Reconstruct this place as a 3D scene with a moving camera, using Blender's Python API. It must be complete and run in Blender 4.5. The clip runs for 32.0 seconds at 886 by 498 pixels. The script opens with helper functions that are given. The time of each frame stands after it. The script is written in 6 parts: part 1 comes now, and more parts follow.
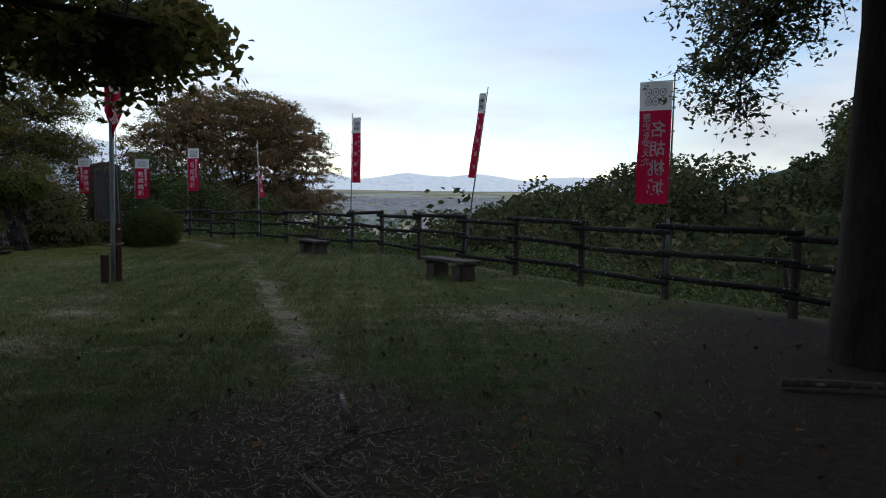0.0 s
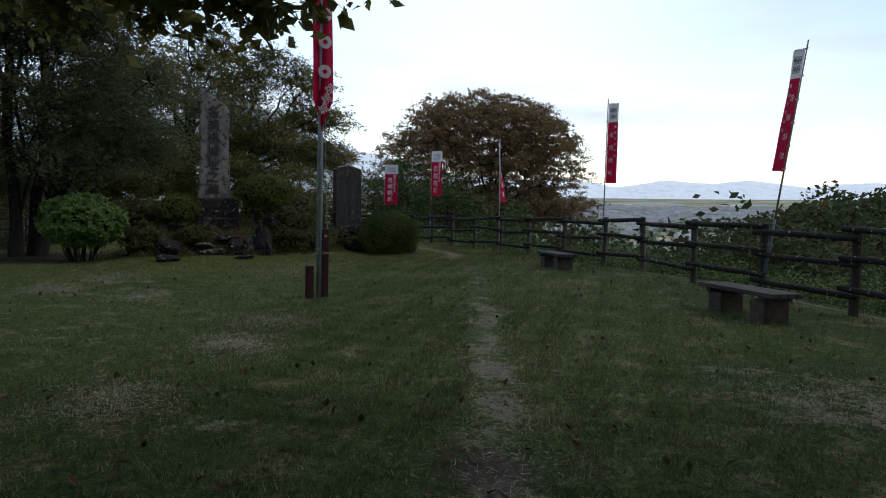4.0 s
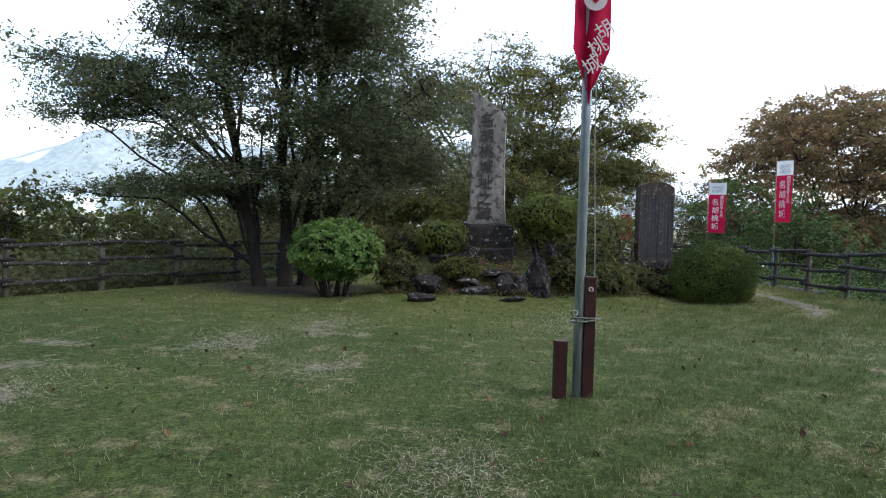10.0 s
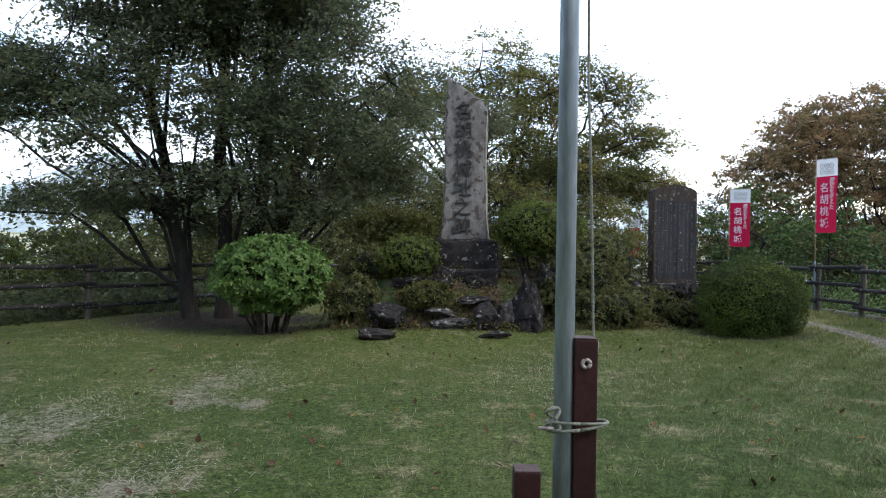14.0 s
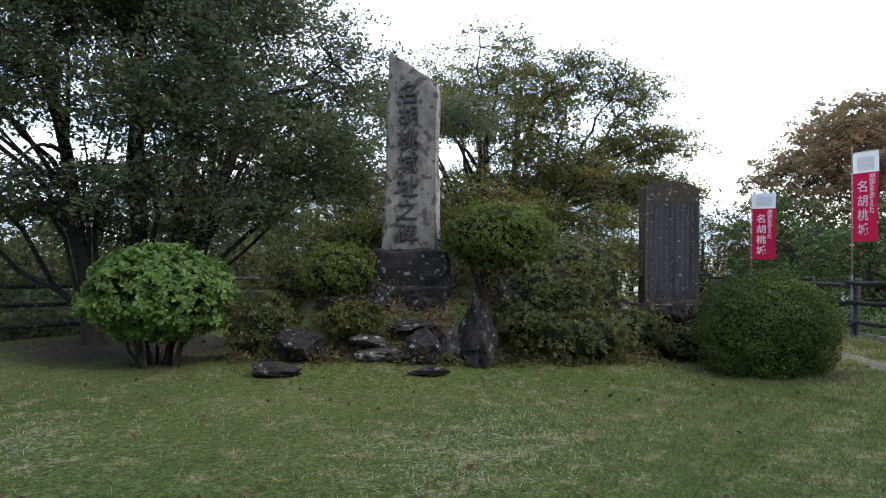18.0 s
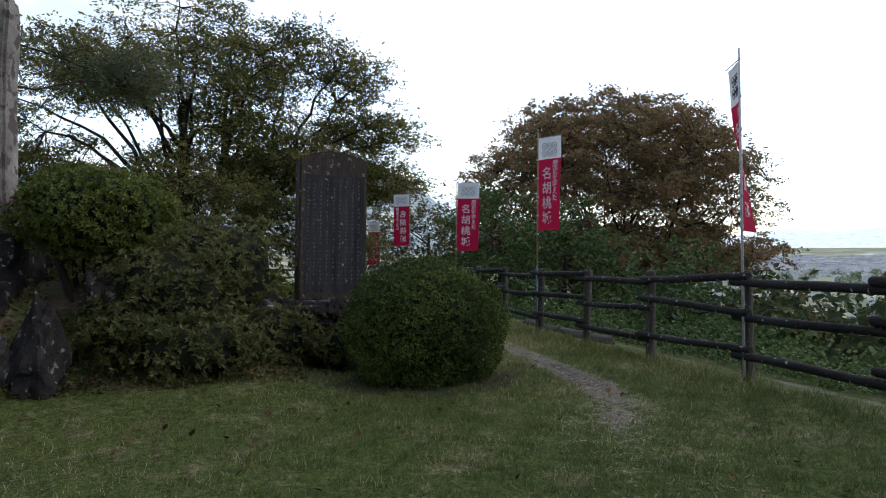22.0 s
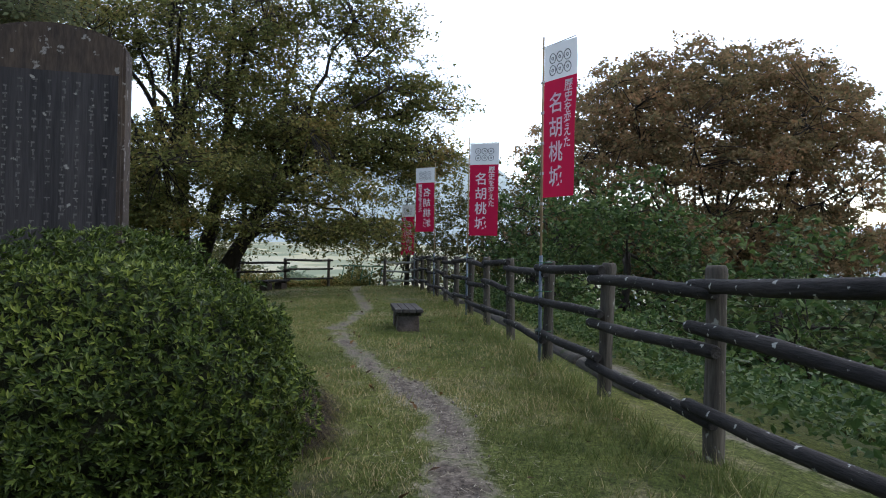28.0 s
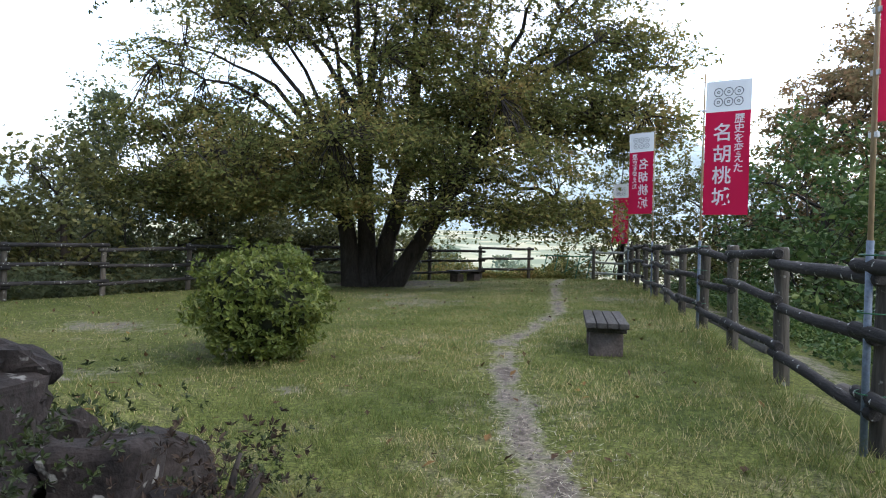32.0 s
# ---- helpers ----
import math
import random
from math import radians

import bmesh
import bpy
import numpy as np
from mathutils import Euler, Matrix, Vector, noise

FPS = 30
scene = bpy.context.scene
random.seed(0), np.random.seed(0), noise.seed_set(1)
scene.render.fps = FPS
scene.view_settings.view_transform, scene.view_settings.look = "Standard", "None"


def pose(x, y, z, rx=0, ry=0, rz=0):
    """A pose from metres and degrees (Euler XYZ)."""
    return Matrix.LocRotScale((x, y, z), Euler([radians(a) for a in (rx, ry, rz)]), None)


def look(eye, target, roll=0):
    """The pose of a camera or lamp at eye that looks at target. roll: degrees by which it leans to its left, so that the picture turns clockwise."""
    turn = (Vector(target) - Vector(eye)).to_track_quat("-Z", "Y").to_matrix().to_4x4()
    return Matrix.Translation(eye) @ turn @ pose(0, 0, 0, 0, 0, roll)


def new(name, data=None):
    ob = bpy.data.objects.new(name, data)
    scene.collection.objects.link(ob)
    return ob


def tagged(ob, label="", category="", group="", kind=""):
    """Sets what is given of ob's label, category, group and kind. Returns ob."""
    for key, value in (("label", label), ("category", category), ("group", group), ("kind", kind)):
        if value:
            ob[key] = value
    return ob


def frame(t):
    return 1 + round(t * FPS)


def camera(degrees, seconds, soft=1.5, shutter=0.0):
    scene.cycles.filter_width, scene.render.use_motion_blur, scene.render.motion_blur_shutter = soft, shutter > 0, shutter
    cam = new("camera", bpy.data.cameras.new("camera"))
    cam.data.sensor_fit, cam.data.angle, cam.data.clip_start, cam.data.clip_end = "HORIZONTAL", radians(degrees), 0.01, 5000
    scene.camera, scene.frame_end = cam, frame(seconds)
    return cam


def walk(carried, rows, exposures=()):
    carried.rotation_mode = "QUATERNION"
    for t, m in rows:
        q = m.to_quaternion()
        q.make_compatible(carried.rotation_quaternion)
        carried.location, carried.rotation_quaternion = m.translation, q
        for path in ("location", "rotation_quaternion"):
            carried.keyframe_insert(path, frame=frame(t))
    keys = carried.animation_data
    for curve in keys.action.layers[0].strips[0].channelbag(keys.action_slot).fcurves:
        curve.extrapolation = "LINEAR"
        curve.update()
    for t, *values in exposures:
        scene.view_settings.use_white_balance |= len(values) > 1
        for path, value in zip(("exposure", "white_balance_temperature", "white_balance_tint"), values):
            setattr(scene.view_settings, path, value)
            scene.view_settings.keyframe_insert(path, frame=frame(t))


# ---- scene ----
cam = camera(66.0, 32.0, 1.1)
METRES, EYE, TURN = 25.5, 1.427, 42.5
ROWS = [
    (0.0, 0.0, 0.0, 0.0, 0.04, -3.24, -0.69),
    (0.5, -0.0037, 0.0136, -0.0003, 1.12, -3.02, -0.74),
    (1.0, -0.0057, 0.028, -0.0012, 2.19, -2.95, -0.82),
    (1.5, -0.0067, 0.0422, -0.0008, 5.18, -2.88, -0.82),
    (2.0, -0.0094, 0.0583, -0.0012, 7.31, -2.74, -0.94),
    (2.5, -0.0099, 0.0752, -0.0013, 11.76, -2.8, -0.91),
    (3.0, -0.0132, 0.0925, -0.0013, 14.94, -2.82, -1.1),
    (3.5, -0.0133, 0.1089, -0.0018, 18.75, -2.83, -1.09),
    (5.5, -0.0251, 0.179, -0.0021, 25.81, -2.9, -1.28),
    (6.0, -0.029, 0.1936, -0.0008, 29.06, -2.87, -1.29),
    (6.5, -0.0334, 0.2073, -0.0002, 31.48, -2.92, -1.44),
    (7.0, -0.0381, 0.22, 0.0003, 37.7, -2.91, -1.47),
    (7.5, -0.0465, 0.2327, 0.0001, 40.15, -2.59, -1.54),
    (8.0, -0.0567, 0.2452, -0.0008, 44.5, -2.33, -1.66),
    (8.5, -0.069, 0.257, -0.0004, 46.5, -2.14, -1.77),
    (9.0, -0.0786, 0.2703, -0.0004, 46.95, -1.85, -1.73),
    (9.5, -0.0887, 0.2827, 0.0011, 47.28, -1.71, -1.75),
    (10.0, -0.0958, 0.2964, 0.0013, 47.34, -1.22, -1.72),
    (10.5, -0.1047, 0.3095, 0.0012, 47.41, -0.66, -1.72),
    (11.0, -0.1139, 0.3233, 0.0008, 47.47, -0.54, -1.74),
    (11.5, -0.1239, 0.3354, 0.0011, 47.53, -0.13, -1.74),
    (12.0, -0.1344, 0.3475, 0.0018, 47.58, -0.08, -1.78),
    (12.5, -0.1437, 0.3599, 0.0026, 47.65, -0.87, -1.37),
    (13.0, -0.1526, 0.3726, 0.0032, 47.72, 0.06, -0.01),
    (13.5, -0.1582, 0.3867, 0.0025, 47.78, 0.56, -0.52),
    (14.0, -0.1663, 0.4005, 0.0024, 47.84, 0.25, -0.98),
    (14.5, -0.1706, 0.4168, 0.0016, 47.89, 0.59, -0.37),
    (16.5, -0.1903, 0.4732, 0.0014, 47.97, 0.78, -1.04),
    (17.0, -0.1945, 0.4867, 0.0015, 48.4, 1.16, -0.66),
    (17.5, -0.1994, 0.4964, 0.002, 49.48, 1.41, -0.9),
    (18.0, -0.2013, 0.5071, 0.0025, 50.38, 1.42, -0.92),
    (18.5, -0.2031, 0.5152, 0.0025, 51.33, 1.44, -0.97),
    (19.0, -0.2075, 0.5226, 0.0023, 51.48, 1.42, -1.05),
    (19.5, -0.2087, 0.5325, 0.0012, 51.52, 1.43, -1.02),
    (20.0, -0.2085, 0.5455, 0.0004, 46.51, 1.47, -0.97),
    (20.5, -0.2109, 0.5597, 0.0008, 39.28, 1.47, -0.86),
    (21.0, -0.2115, 0.5756, -0.0, 34.8, 1.47, -0.67),
    (21.5, -0.2138, 0.5923, -0.0002, 32.9, 1.42, -0.69),
    (22.0, -0.2125, 0.6089, -0.0005, 29.99, 1.39, -0.65),
    (22.5, -0.2127, 0.6258, -0.0004, 27.14, 1.24, -0.63),
    (23.0, -0.211, 0.6428, -0.0001, 23.26, 1.09, -0.61),
    (23.5, -0.2089, 0.6596, 0.0007, 18.14, 1.14, -0.46),
    (24.0, -0.2101, 0.6765, 0.0007, 14.12, 1.08, -0.46),
    (24.5, -0.2121, 0.692, 0.0011, 13.87, 1.1, -0.47),
    (25.0, -0.2165, 0.7078, 0.0013, 14.02, 1.11, -0.58),
    (25.5, -0.2192, 0.7234, 0.0008, 16.7, 1.1, -0.54),
    (26.0, -0.2255, 0.739, 0.0007, 23.22, 1.03, -0.79),
    (26.5, -0.2304, 0.7555, 0.0001, 28.09, 0.84, -0.86),
    (28.5, -0.256, 0.8199, -0.0007, 40.87, 0.28, -1.12),
    (29.0, -0.2635, 0.8345, -0.0008, 43.46, -0.19, -1.17),
    (29.5, -0.2722, 0.8498, -0.0009, 44.57, -0.46, -1.2),
    (30.0, -0.2812, 0.8634, -0.0011, 47.42, -0.46, -1.25),
    (30.5, -0.2922, 0.876, -0.0014, 49.03, -0.54, -1.36),
    (31.0, -0.3032, 0.8871, -0.0015, 52.15, -0.59, -1.42),
    (31.5, -0.3173, 0.898, -0.0024, 54.92, -0.67, -1.57),
    (32.0, -0.3292, 0.9098, -0.0022, 55.96, -0.71, -1.54),
]
EXPOSURES = [(0.0, -0.38), (1.0, -0.5), (2.0, -0.48), (3.5, -0.28), (5.5, 0.18), (7.0, 0.62), (9.0, 1.26), (12.0, 1.4), (17.0, 1.36), (19.0, 1.42), (20.5, 1.08), (22.5, 0.22), (25.0, -0.25), (26.5, 0.06), (28.5, 1.18), (32.0, 1.62)]
walk(cam, [(t, pose(0, 0, EYE, 0, 0, TURN) @ pose(METRES * x, METRES * y, METRES * z, 90 + pitch, roll, yaw)) for t, x, y, z, yaw, pitch, roll in ROWS], EXPOSURES)

# ---- world and sun ----
world = bpy.data.worlds.new("sky")
scene.world = world
world.use_nodes = True
wn, wl = world.node_tree.nodes, world.node_tree.links
wn.clear()
w_out, w_bg = wn.new("ShaderNodeOutputWorld"), wn.new("ShaderNodeBackground")
w_sky, w_co, w_map = wn.new("ShaderNodeTexSky"), wn.new("ShaderNodeTexCoord"), wn.new("ShaderNodeMapping")
w_sky.sky_type, w_sky.sun_disc = "NISHITA", False
w_sky.sun_elevation, w_sky.sun_rotation = radians(40), radians(-60)
w_sky.air_density, w_sky.dust_density, w_sky.ozone_density = 1.0, 0.6, 1.0
w_noise, w_ramp, w_mix, w_gain = wn.new("ShaderNodeTexNoise"), wn.new("ShaderNodeValToRGB"), wn.new("ShaderNodeMix"), wn.new("ShaderNodeMix")
w_map.inputs["Scale"].default_value = (1.2, 1.2, 5.0)
w_noise.inputs["Scale"].default_value, w_noise.inputs["Detail"].default_value, w_noise.inputs["Roughness"].default_value = 1.6, 6.0, 0.55
w_ramp.color_ramp.elements[0].position, w_ramp.color_ramp.elements[1].position = 0.42, 0.74
w_mix.data_type = "RGBA"
w_gain.data_type, w_gain.blend_type = "RGBA", "MULTIPLY"
w_gain.inputs[0].default_value = 1.0
w_gain.inputs[7].default_value = (1.7, 1.7, 1.7, 1)
w_noise2, w_ramp2 = wn.new("ShaderNodeTexNoise"), wn.new("ShaderNodeValToRGB")
w_noise2.inputs["Scale"].default_value, w_noise2.inputs["Detail"].default_value = 2.6, 5.0
w_ramp2.color_ramp.elements[0].position, w_ramp2.color_ramp.elements[1].position = 0.38, 0.64
w_ramp2.color_ramp.elements[0].color, w_ramp2.color_ramp.elements[1].color = (0.60, 0.63, 0.68, 1), (1.0, 1.0, 1.0, 1)
w_tone = wn.new("ShaderNodeMix")
w_tone.data_type, w_tone.blend_type = "RGBA", "MULTIPLY"
w_tone.inputs[0].default_value, w_tone.inputs[6].default_value = 1.0, (12.4, 12.4, 12.6, 1)
wl.new(w_map.outputs["Vector"], w_noise2.inputs["Vector"])
wl.new(w_noise2.outputs["Fac"], w_ramp2.inputs["Fac"])
wl.new(w_ramp2.outputs["Color"], w_tone.inputs[7])
wl.new(w_tone.outputs[2], w_mix.inputs[7])
wl.new(w_co.outputs["Generated"], w_map.inputs["Vector"])
wl.new(w_map.outputs["Vector"], w_noise.inputs["Vector"])
wl.new(w_noise.outputs["Fac"], w_ramp.inputs["Fac"])
wl.new(w_ramp.outputs["Color"], w_mix.inputs[0])
wl.new(w_sky.outputs["Color"], w_gain.inputs[6])
wl.new(w_gain.outputs[2], w_mix.inputs[6])
wl.new(w_mix.outputs[2], w_bg.inputs["Color"])
w_bg.inputs["Strength"].default_value = 0.1
wl.new(w_bg.outputs["Background"], w_out.inputs["Surface"])

sun = new("sun", bpy.data.lights.new("sun", "SUN"))
sun.data.energy, sun.data.angle, sun.data.color = 0.8, radians(20), (1.0, 0.95, 0.88)
sun.matrix_world = look((0, 0, 60), (-20, -34, 27))

# ---- materials ----
def nodes_of(name):
    m = bpy.data.materials.new(name)
    m.use_nodes = True
    n, l = m.node_tree.nodes, m.node_tree.links
    return m, n, l, n["Principled BSDF"]


def ramp(n, l, source, stops):
    r = n.new("ShaderNodeValToRGB")
    e = r.color_ramp.elements
    while len(e) < len(stops):
        e.new(0.5)
    for k, (p, c) in zip(e, stops):
        k.position, k.color = p, (*c, 1)
    l.new(source, r.inputs["Fac"])
    return r.outputs["Color"]


def noise_tex(n, l, scale, detail=5.0, rough=0.6, stretch=(1, 1, 1), coords="Object"):
    c, m, t = n.new("ShaderNodeTexCoord"), n.new("ShaderNodeMapping"), n.new("ShaderNodeTexNoise")
    m.inputs["Scale"].default_value = stretch
    t.inputs["Scale"].default_value, t.inputs["Detail"].default_value, t.inputs["Roughness"].default_value = scale, detail, rough
    l.new(c.outputs[coords], m.inputs["Vector"])
    l.new(m.outputs["Vector"], t.inputs["Vector"])
    return t.outputs["Fac"]


def mixed(n, l, fac, a, b, kind="MIX"):
    m = n.new("ShaderNodeMix")
    m.data_type, m.blend_type = "RGBA", kind
    for socket, value in ((m.inputs[0], fac), (m.inputs[6], a), (m.inputs[7], b)):
        if isinstance(value, (int, float)):
            socket.default_value = value
        elif isinstance(value, tuple):
            socket.default_value = (*value, 1)
        else:
            l.new(value, socket)
    return m.outputs[2]


def bumped(n, l, bsdf, height, strength=0.3, distance=0.01):
    b = n.new("ShaderNodeBump")
    b.inputs["Strength"].default_value, b.inputs["Distance"].default_value = strength, distance
    l.new(height, b.inputs["Height"])
    l.new(b.outputs["Normal"], bsdf.inputs["Normal"])


def surface(name, dark, light, scale=6.0, rough=0.8, bump=0.3, stretch=(1, 1, 1), spots=None, spot_scale=9.0, spot_at=0.62, metal=0.0, fine=8.0, vary=0.0):
    """Two-scale mottled surface, with lichen or wear spots where a colour for them is given."""
    m, n, l, b = nodes_of(name)
    big = noise_tex(n, l, scale, 6, 0.65, stretch)
    small = noise_tex(n, l, scale * fine, 4, 0.6, stretch)
    col = ramp(n, l, big, [(0.3, dark), (0.7, light)])
    grain = ramp(n, l, small, [(0.25, (0.55, 0.55, 0.55)), (0.75, (1.0, 1.0, 1.0))])
    col = mixed(n, l, 1.0, col, grain, "MULTIPLY")
    if spots:
        at = noise_tex(n, l, spot_scale, 3, 0.5)
        mask = ramp(n, l, at, [(spot_at, (0, 0, 0)), (spot_at + 0.04, (1, 1, 1))])
        col = mixed(n, l, mask, col, spots)
    if vary:
        info = n.new("ShaderNodeObjectInfo")
        col = mixed(n, l, 1.0, col, ramp(n, l, info.outputs["Random"], [(0.0, (1 - vary,) * 3), (1.0, (1.0, 1.0, 1.0))]), "MULTIPLY")
    l.new(col, b.inputs["Base Color"])
    b.inputs["Roughness"].default_value, b.inputs["Metallic"].default_value = rough, metal
    if "Specular IOR Level" in b.inputs:
        b.inputs["Specular IOR Level"].default_value = 0.25
    bumped(n, l, b, small, bump)
    return m


def leafy(name, stops, through_light=0.3, rough=0.5, gloss=0.25, each=0.55, dry_lit_end=None):
    """Leaves: colour differs from leaf to leaf and from bough to bough; some light passes through."""
    m, n, l, b = nodes_of(name)
    geo = n.new("ShaderNodeNewGeometry")
    patch = noise_tex(n, l, 0.55, 3, 0.6)
    add = n.new("ShaderNodeMath")
    add.operation = "MULTIPLY_ADD"
    l.new(geo.outputs["Random Per Island"], add.inputs[0])
    add.inputs[1].default_value = each
    scaled = n.new("ShaderNodeMath")
    scaled.operation = "MULTIPLY_ADD"
    l.new(patch, scaled.inputs[0])
    scaled.inputs[1].default_value, scaled.inputs[2].default_value = 1.1, -0.32
    l.new(scaled.outputs[0], add.inputs[2])
    col = ramp(n, l, add.outputs[0], stops)
    if dry_lit_end:
        at = n.new("ShaderNodeAttribute")
        at.attribute_name = "dry_lit"
        col = mixed(n, l, at.outputs["Fac"], col, mixed(n, l, 1.0, col, dry_lit_end, "MULTIPLY"))
    l.new(col, b.inputs["Base Color"])
    b.inputs["Roughness"].default_value = rough
    b.inputs["Specular IOR Level"].default_value = gloss
    tr, mx = n.new("ShaderNodeBsdfTranslucent"), n.new("ShaderNodeMixShader")
    l.new(col, tr.inputs["Color"])
    mx.inputs[0].default_value = through_light
    l.new(b.outputs[0], mx.inputs[1])
    l.new(tr.outputs[0], mx.inputs[2])
    l.new(mx.outputs[0], n["Material Output"].inputs["Surface"])
    return m


LEAF_DARK = leafy("leaf_dark_evergreen", [(0.1, (0.066, 0.080, 0.044)), (0.5, (0.138, 0.160, 0.084)), (0.78, (0.22, 0.205, 0.10)), (1.0, (0.36, 0.185, 0.10))], 0.6, 0.6, 0.1, 0.4)
LEAF_CHERRY = leafy("leaf_cherry_autumn", [(0.1, (0.066, 0.082, 0.028)), (0.35, (0.14, 0.152, 0.048)), (0.62, (0.25, 0.215, 0.072)), (0.9, (0.37, 0.21, 0.08))], 0.48, 0.6, 0.1, 0.4)
LEAF_RED = leafy("leaf_zelkova_rust", [(0.1, (0.13, 0.125, 0.06)), (0.4, (0.24, 0.18, 0.09)), (0.75, (0.36, 0.20, 0.11)), (1.0, (0.46, 0.225, 0.12))], 0.55, 0.6, 0.1, 0.4)
LEAF_GREEN = leafy("leaf_fresh_green", [(0.1, (0.028, 0.058, 0.018)), (0.5, (0.06, 0.108, 0.03)), (0.85, (0.11, 0.15, 0.045)), (1.0, (0.16, 0.20, 0.06))], 0.35, 0.5, 0.25, 0.75)
LEAF_OLIVE = leafy("leaf_olive_yellow", [(0.1, (0.05, 0.065, 0.018)), (0.5, (0.11, 0.11, 0.03)), (1.0, (0.21, 0.16, 0.045))], 0.35)
LEAF_BUSH = leafy("leaf_clipped_azalea", [(0.1, (0.056, 0.068, 0.026)), (0.5, (0.128, 0.134, 0.048)), (1.0, (0.26, 0.23, 0.08))], 0.5, 0.42)
LEAF_CROWN = leafy("leaf_azalea_crown", [(0.1, (0.05, 0.072, 0.016)), (0.5, (0.12, 0.15, 0.032)), (1.0, (0.25, 0.265, 0.06))], 0.35, 0.42)
LEAF_CREEPER = leafy("leaf_dark_creeper", [(0.1, (0.014, 0.022, 0.008)), (0.6, (0.04, 0.055, 0.018)), (1.0, (0.11, 0.13, 0.035))], 0.3, 0.5)
LEAF_CLIPPED = leafy("leaf_clipped_dome", [(0.1, (0.014, 0.026, 0.006)), (0.5, (0.040, 0.066, 0.013)), (0.85, (0.105, 0.145, 0.028)), (1.0, (0.21, 0.25, 0.05))], 0.3, 0.42, 0.25, 0.8)
LEAF_HYDRANGEA = leafy("leaf_broad_light_green", [(0.1, (0.05, 0.105, 0.025)), (0.5, (0.11, 0.19, 0.045)), (1.0, (0.21, 0.28, 0.07))], 0.35, 0.42)
LEAF_WOODS = leafy("leaf_far_woods", [(0.1, (0.034, 0.052, 0.025)), (0.5, (0.068, 0.088, 0.038)), (0.8, (0.135, 0.125, 0.05)), (1.0, (0.21, 0.13, 0.055))], 0.3, 0.7, 0.1)
# Haze of distance is painted into these pale leaf colours.
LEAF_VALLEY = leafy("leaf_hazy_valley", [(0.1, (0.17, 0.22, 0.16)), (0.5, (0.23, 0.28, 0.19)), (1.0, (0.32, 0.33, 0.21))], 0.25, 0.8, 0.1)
BARK = surface("bark_dark", (0.020, 0.016, 0.013), (0.064, 0.052, 0.043), 5, 0.9, 0.7, (1, 1, 0.25))
BARK_PALE = surface("bark_pale_lichened", (0.05, 0.045, 0.038), (0.14, 0.125, 0.105), 5, 0.9, 0.6, (1, 1, 0.3), (0.3, 0.31, 0.27), 7)
POST_WOOD = surface("weathered_post_wood", (0.045, 0.038, 0.031), (0.20, 0.175, 0.145), 7, 0.9, 0.9, (1, 1, 0.1), (0.30, 0.30, 0.26), 13, 0.64, vary=0.4)
RAIL_WOOD = surface("dark_rail_wood", (0.012, 0.011, 0.012), (0.072, 0.064, 0.060), 7, 0.88, 0.95, (0.16, 1, 1), (0.46, 0.46, 0.42), 17, 0.655, vary=0.4)
PALE_WOOD = surface("grey_bleached_wood", (0.34, 0.36, 0.32), (0.58, 0.60, 0.55), 6, 0.9, 0.5, (0.15, 1, 1), vary=0.3)
PLANK = surface("weathered_bench_plank", (0.045, 0.04, 0.038), (0.15, 0.14, 0.13), 5, 0.85, 0.5, (0.12, 1, 1), vary=0.3)
BLOCK = surface("bench_leg_block", (0.06, 0.045, 0.04), (0.16, 0.13, 0.115), 5, 0.9, 0.5)
STONE = surface("dark_lichened_rock", (0.013, 0.011, 0.011), (0.070, 0.056, 0.051), 4.5, 0.96, 1.0, (1, 1, 1), (0.24, 0.23, 0.21), 11.0, 0.63, vary=0.45)
STONE_PALE = surface("split_grey_rock", (0.030, 0.026, 0.025), (0.165, 0.146, 0.132), 4.2, 0.96, 1.0, (1, 1, 1), (0.33, 0.32, 0.30), 9.0, 0.615, vary=0.3)
MONOLITH = surface("weathered_monument_stone", (0.15, 0.122, 0.105), (0.44, 0.40, 0.355), 3.0, 0.92, 0.9, (1, 1.0, 0.8), (0.11, 0.086, 0.074), 6.5, 0.56, fine=16.0)
# Darker than the slab, for its carved characters.
CARVED = surface("dark_carved_stone", (0.050, 0.043, 0.040), (0.125, 0.11, 0.10), 6, 0.95, 0.4)
STELE = surface("dark_streaked_stele_stone", (0.014, 0.0135, 0.0165), (0.064, 0.059, 0.062), 2.2, 0.75, 0.5, (1, 3.0, 0.22), (0.26, 0.25, 0.23), 14, 0.69)
STELE_RIM = surface("brown_stele_rim", (0.027, 0.023, 0.024), (0.108, 0.078, 0.057), 3, 0.85, 0.7, (1, 2, 0.4), (0.20, 0.19, 0.18), 19, 0.63)
INSCRIPTION = surface("worn_inscription", (0.07, 0.066, 0.066), (0.19, 0.18, 0.175), 9, 0.9, 0.2)
STEEL = surface("galvanised_pole", (0.36, 0.42, 0.47), (0.50, 0.56, 0.61), 4, 0.45, 0.05, (1, 1, 0.15), metal=0.25)
WINE = surface("wine_brown_painted_post", (0.028, 0.008, 0.009), (0.06, 0.018, 0.018), 4, 0.55, 0.15)
WINE_TOP = surface("worn_post_top", (0.05, 0.028, 0.028), (0.12, 0.075, 0.072), 9, 0.7, 0.2)
BOLT = surface("pale_bolt_washer", (0.35, 0.28, 0.27), (0.6, 0.52, 0.5), 30, 0.5, 0.1)
ROPE = surface("grey_green_rope", (0.18, 0.19, 0.15), (0.40, 0.41, 0.34), 60, 0.9, 0.5)
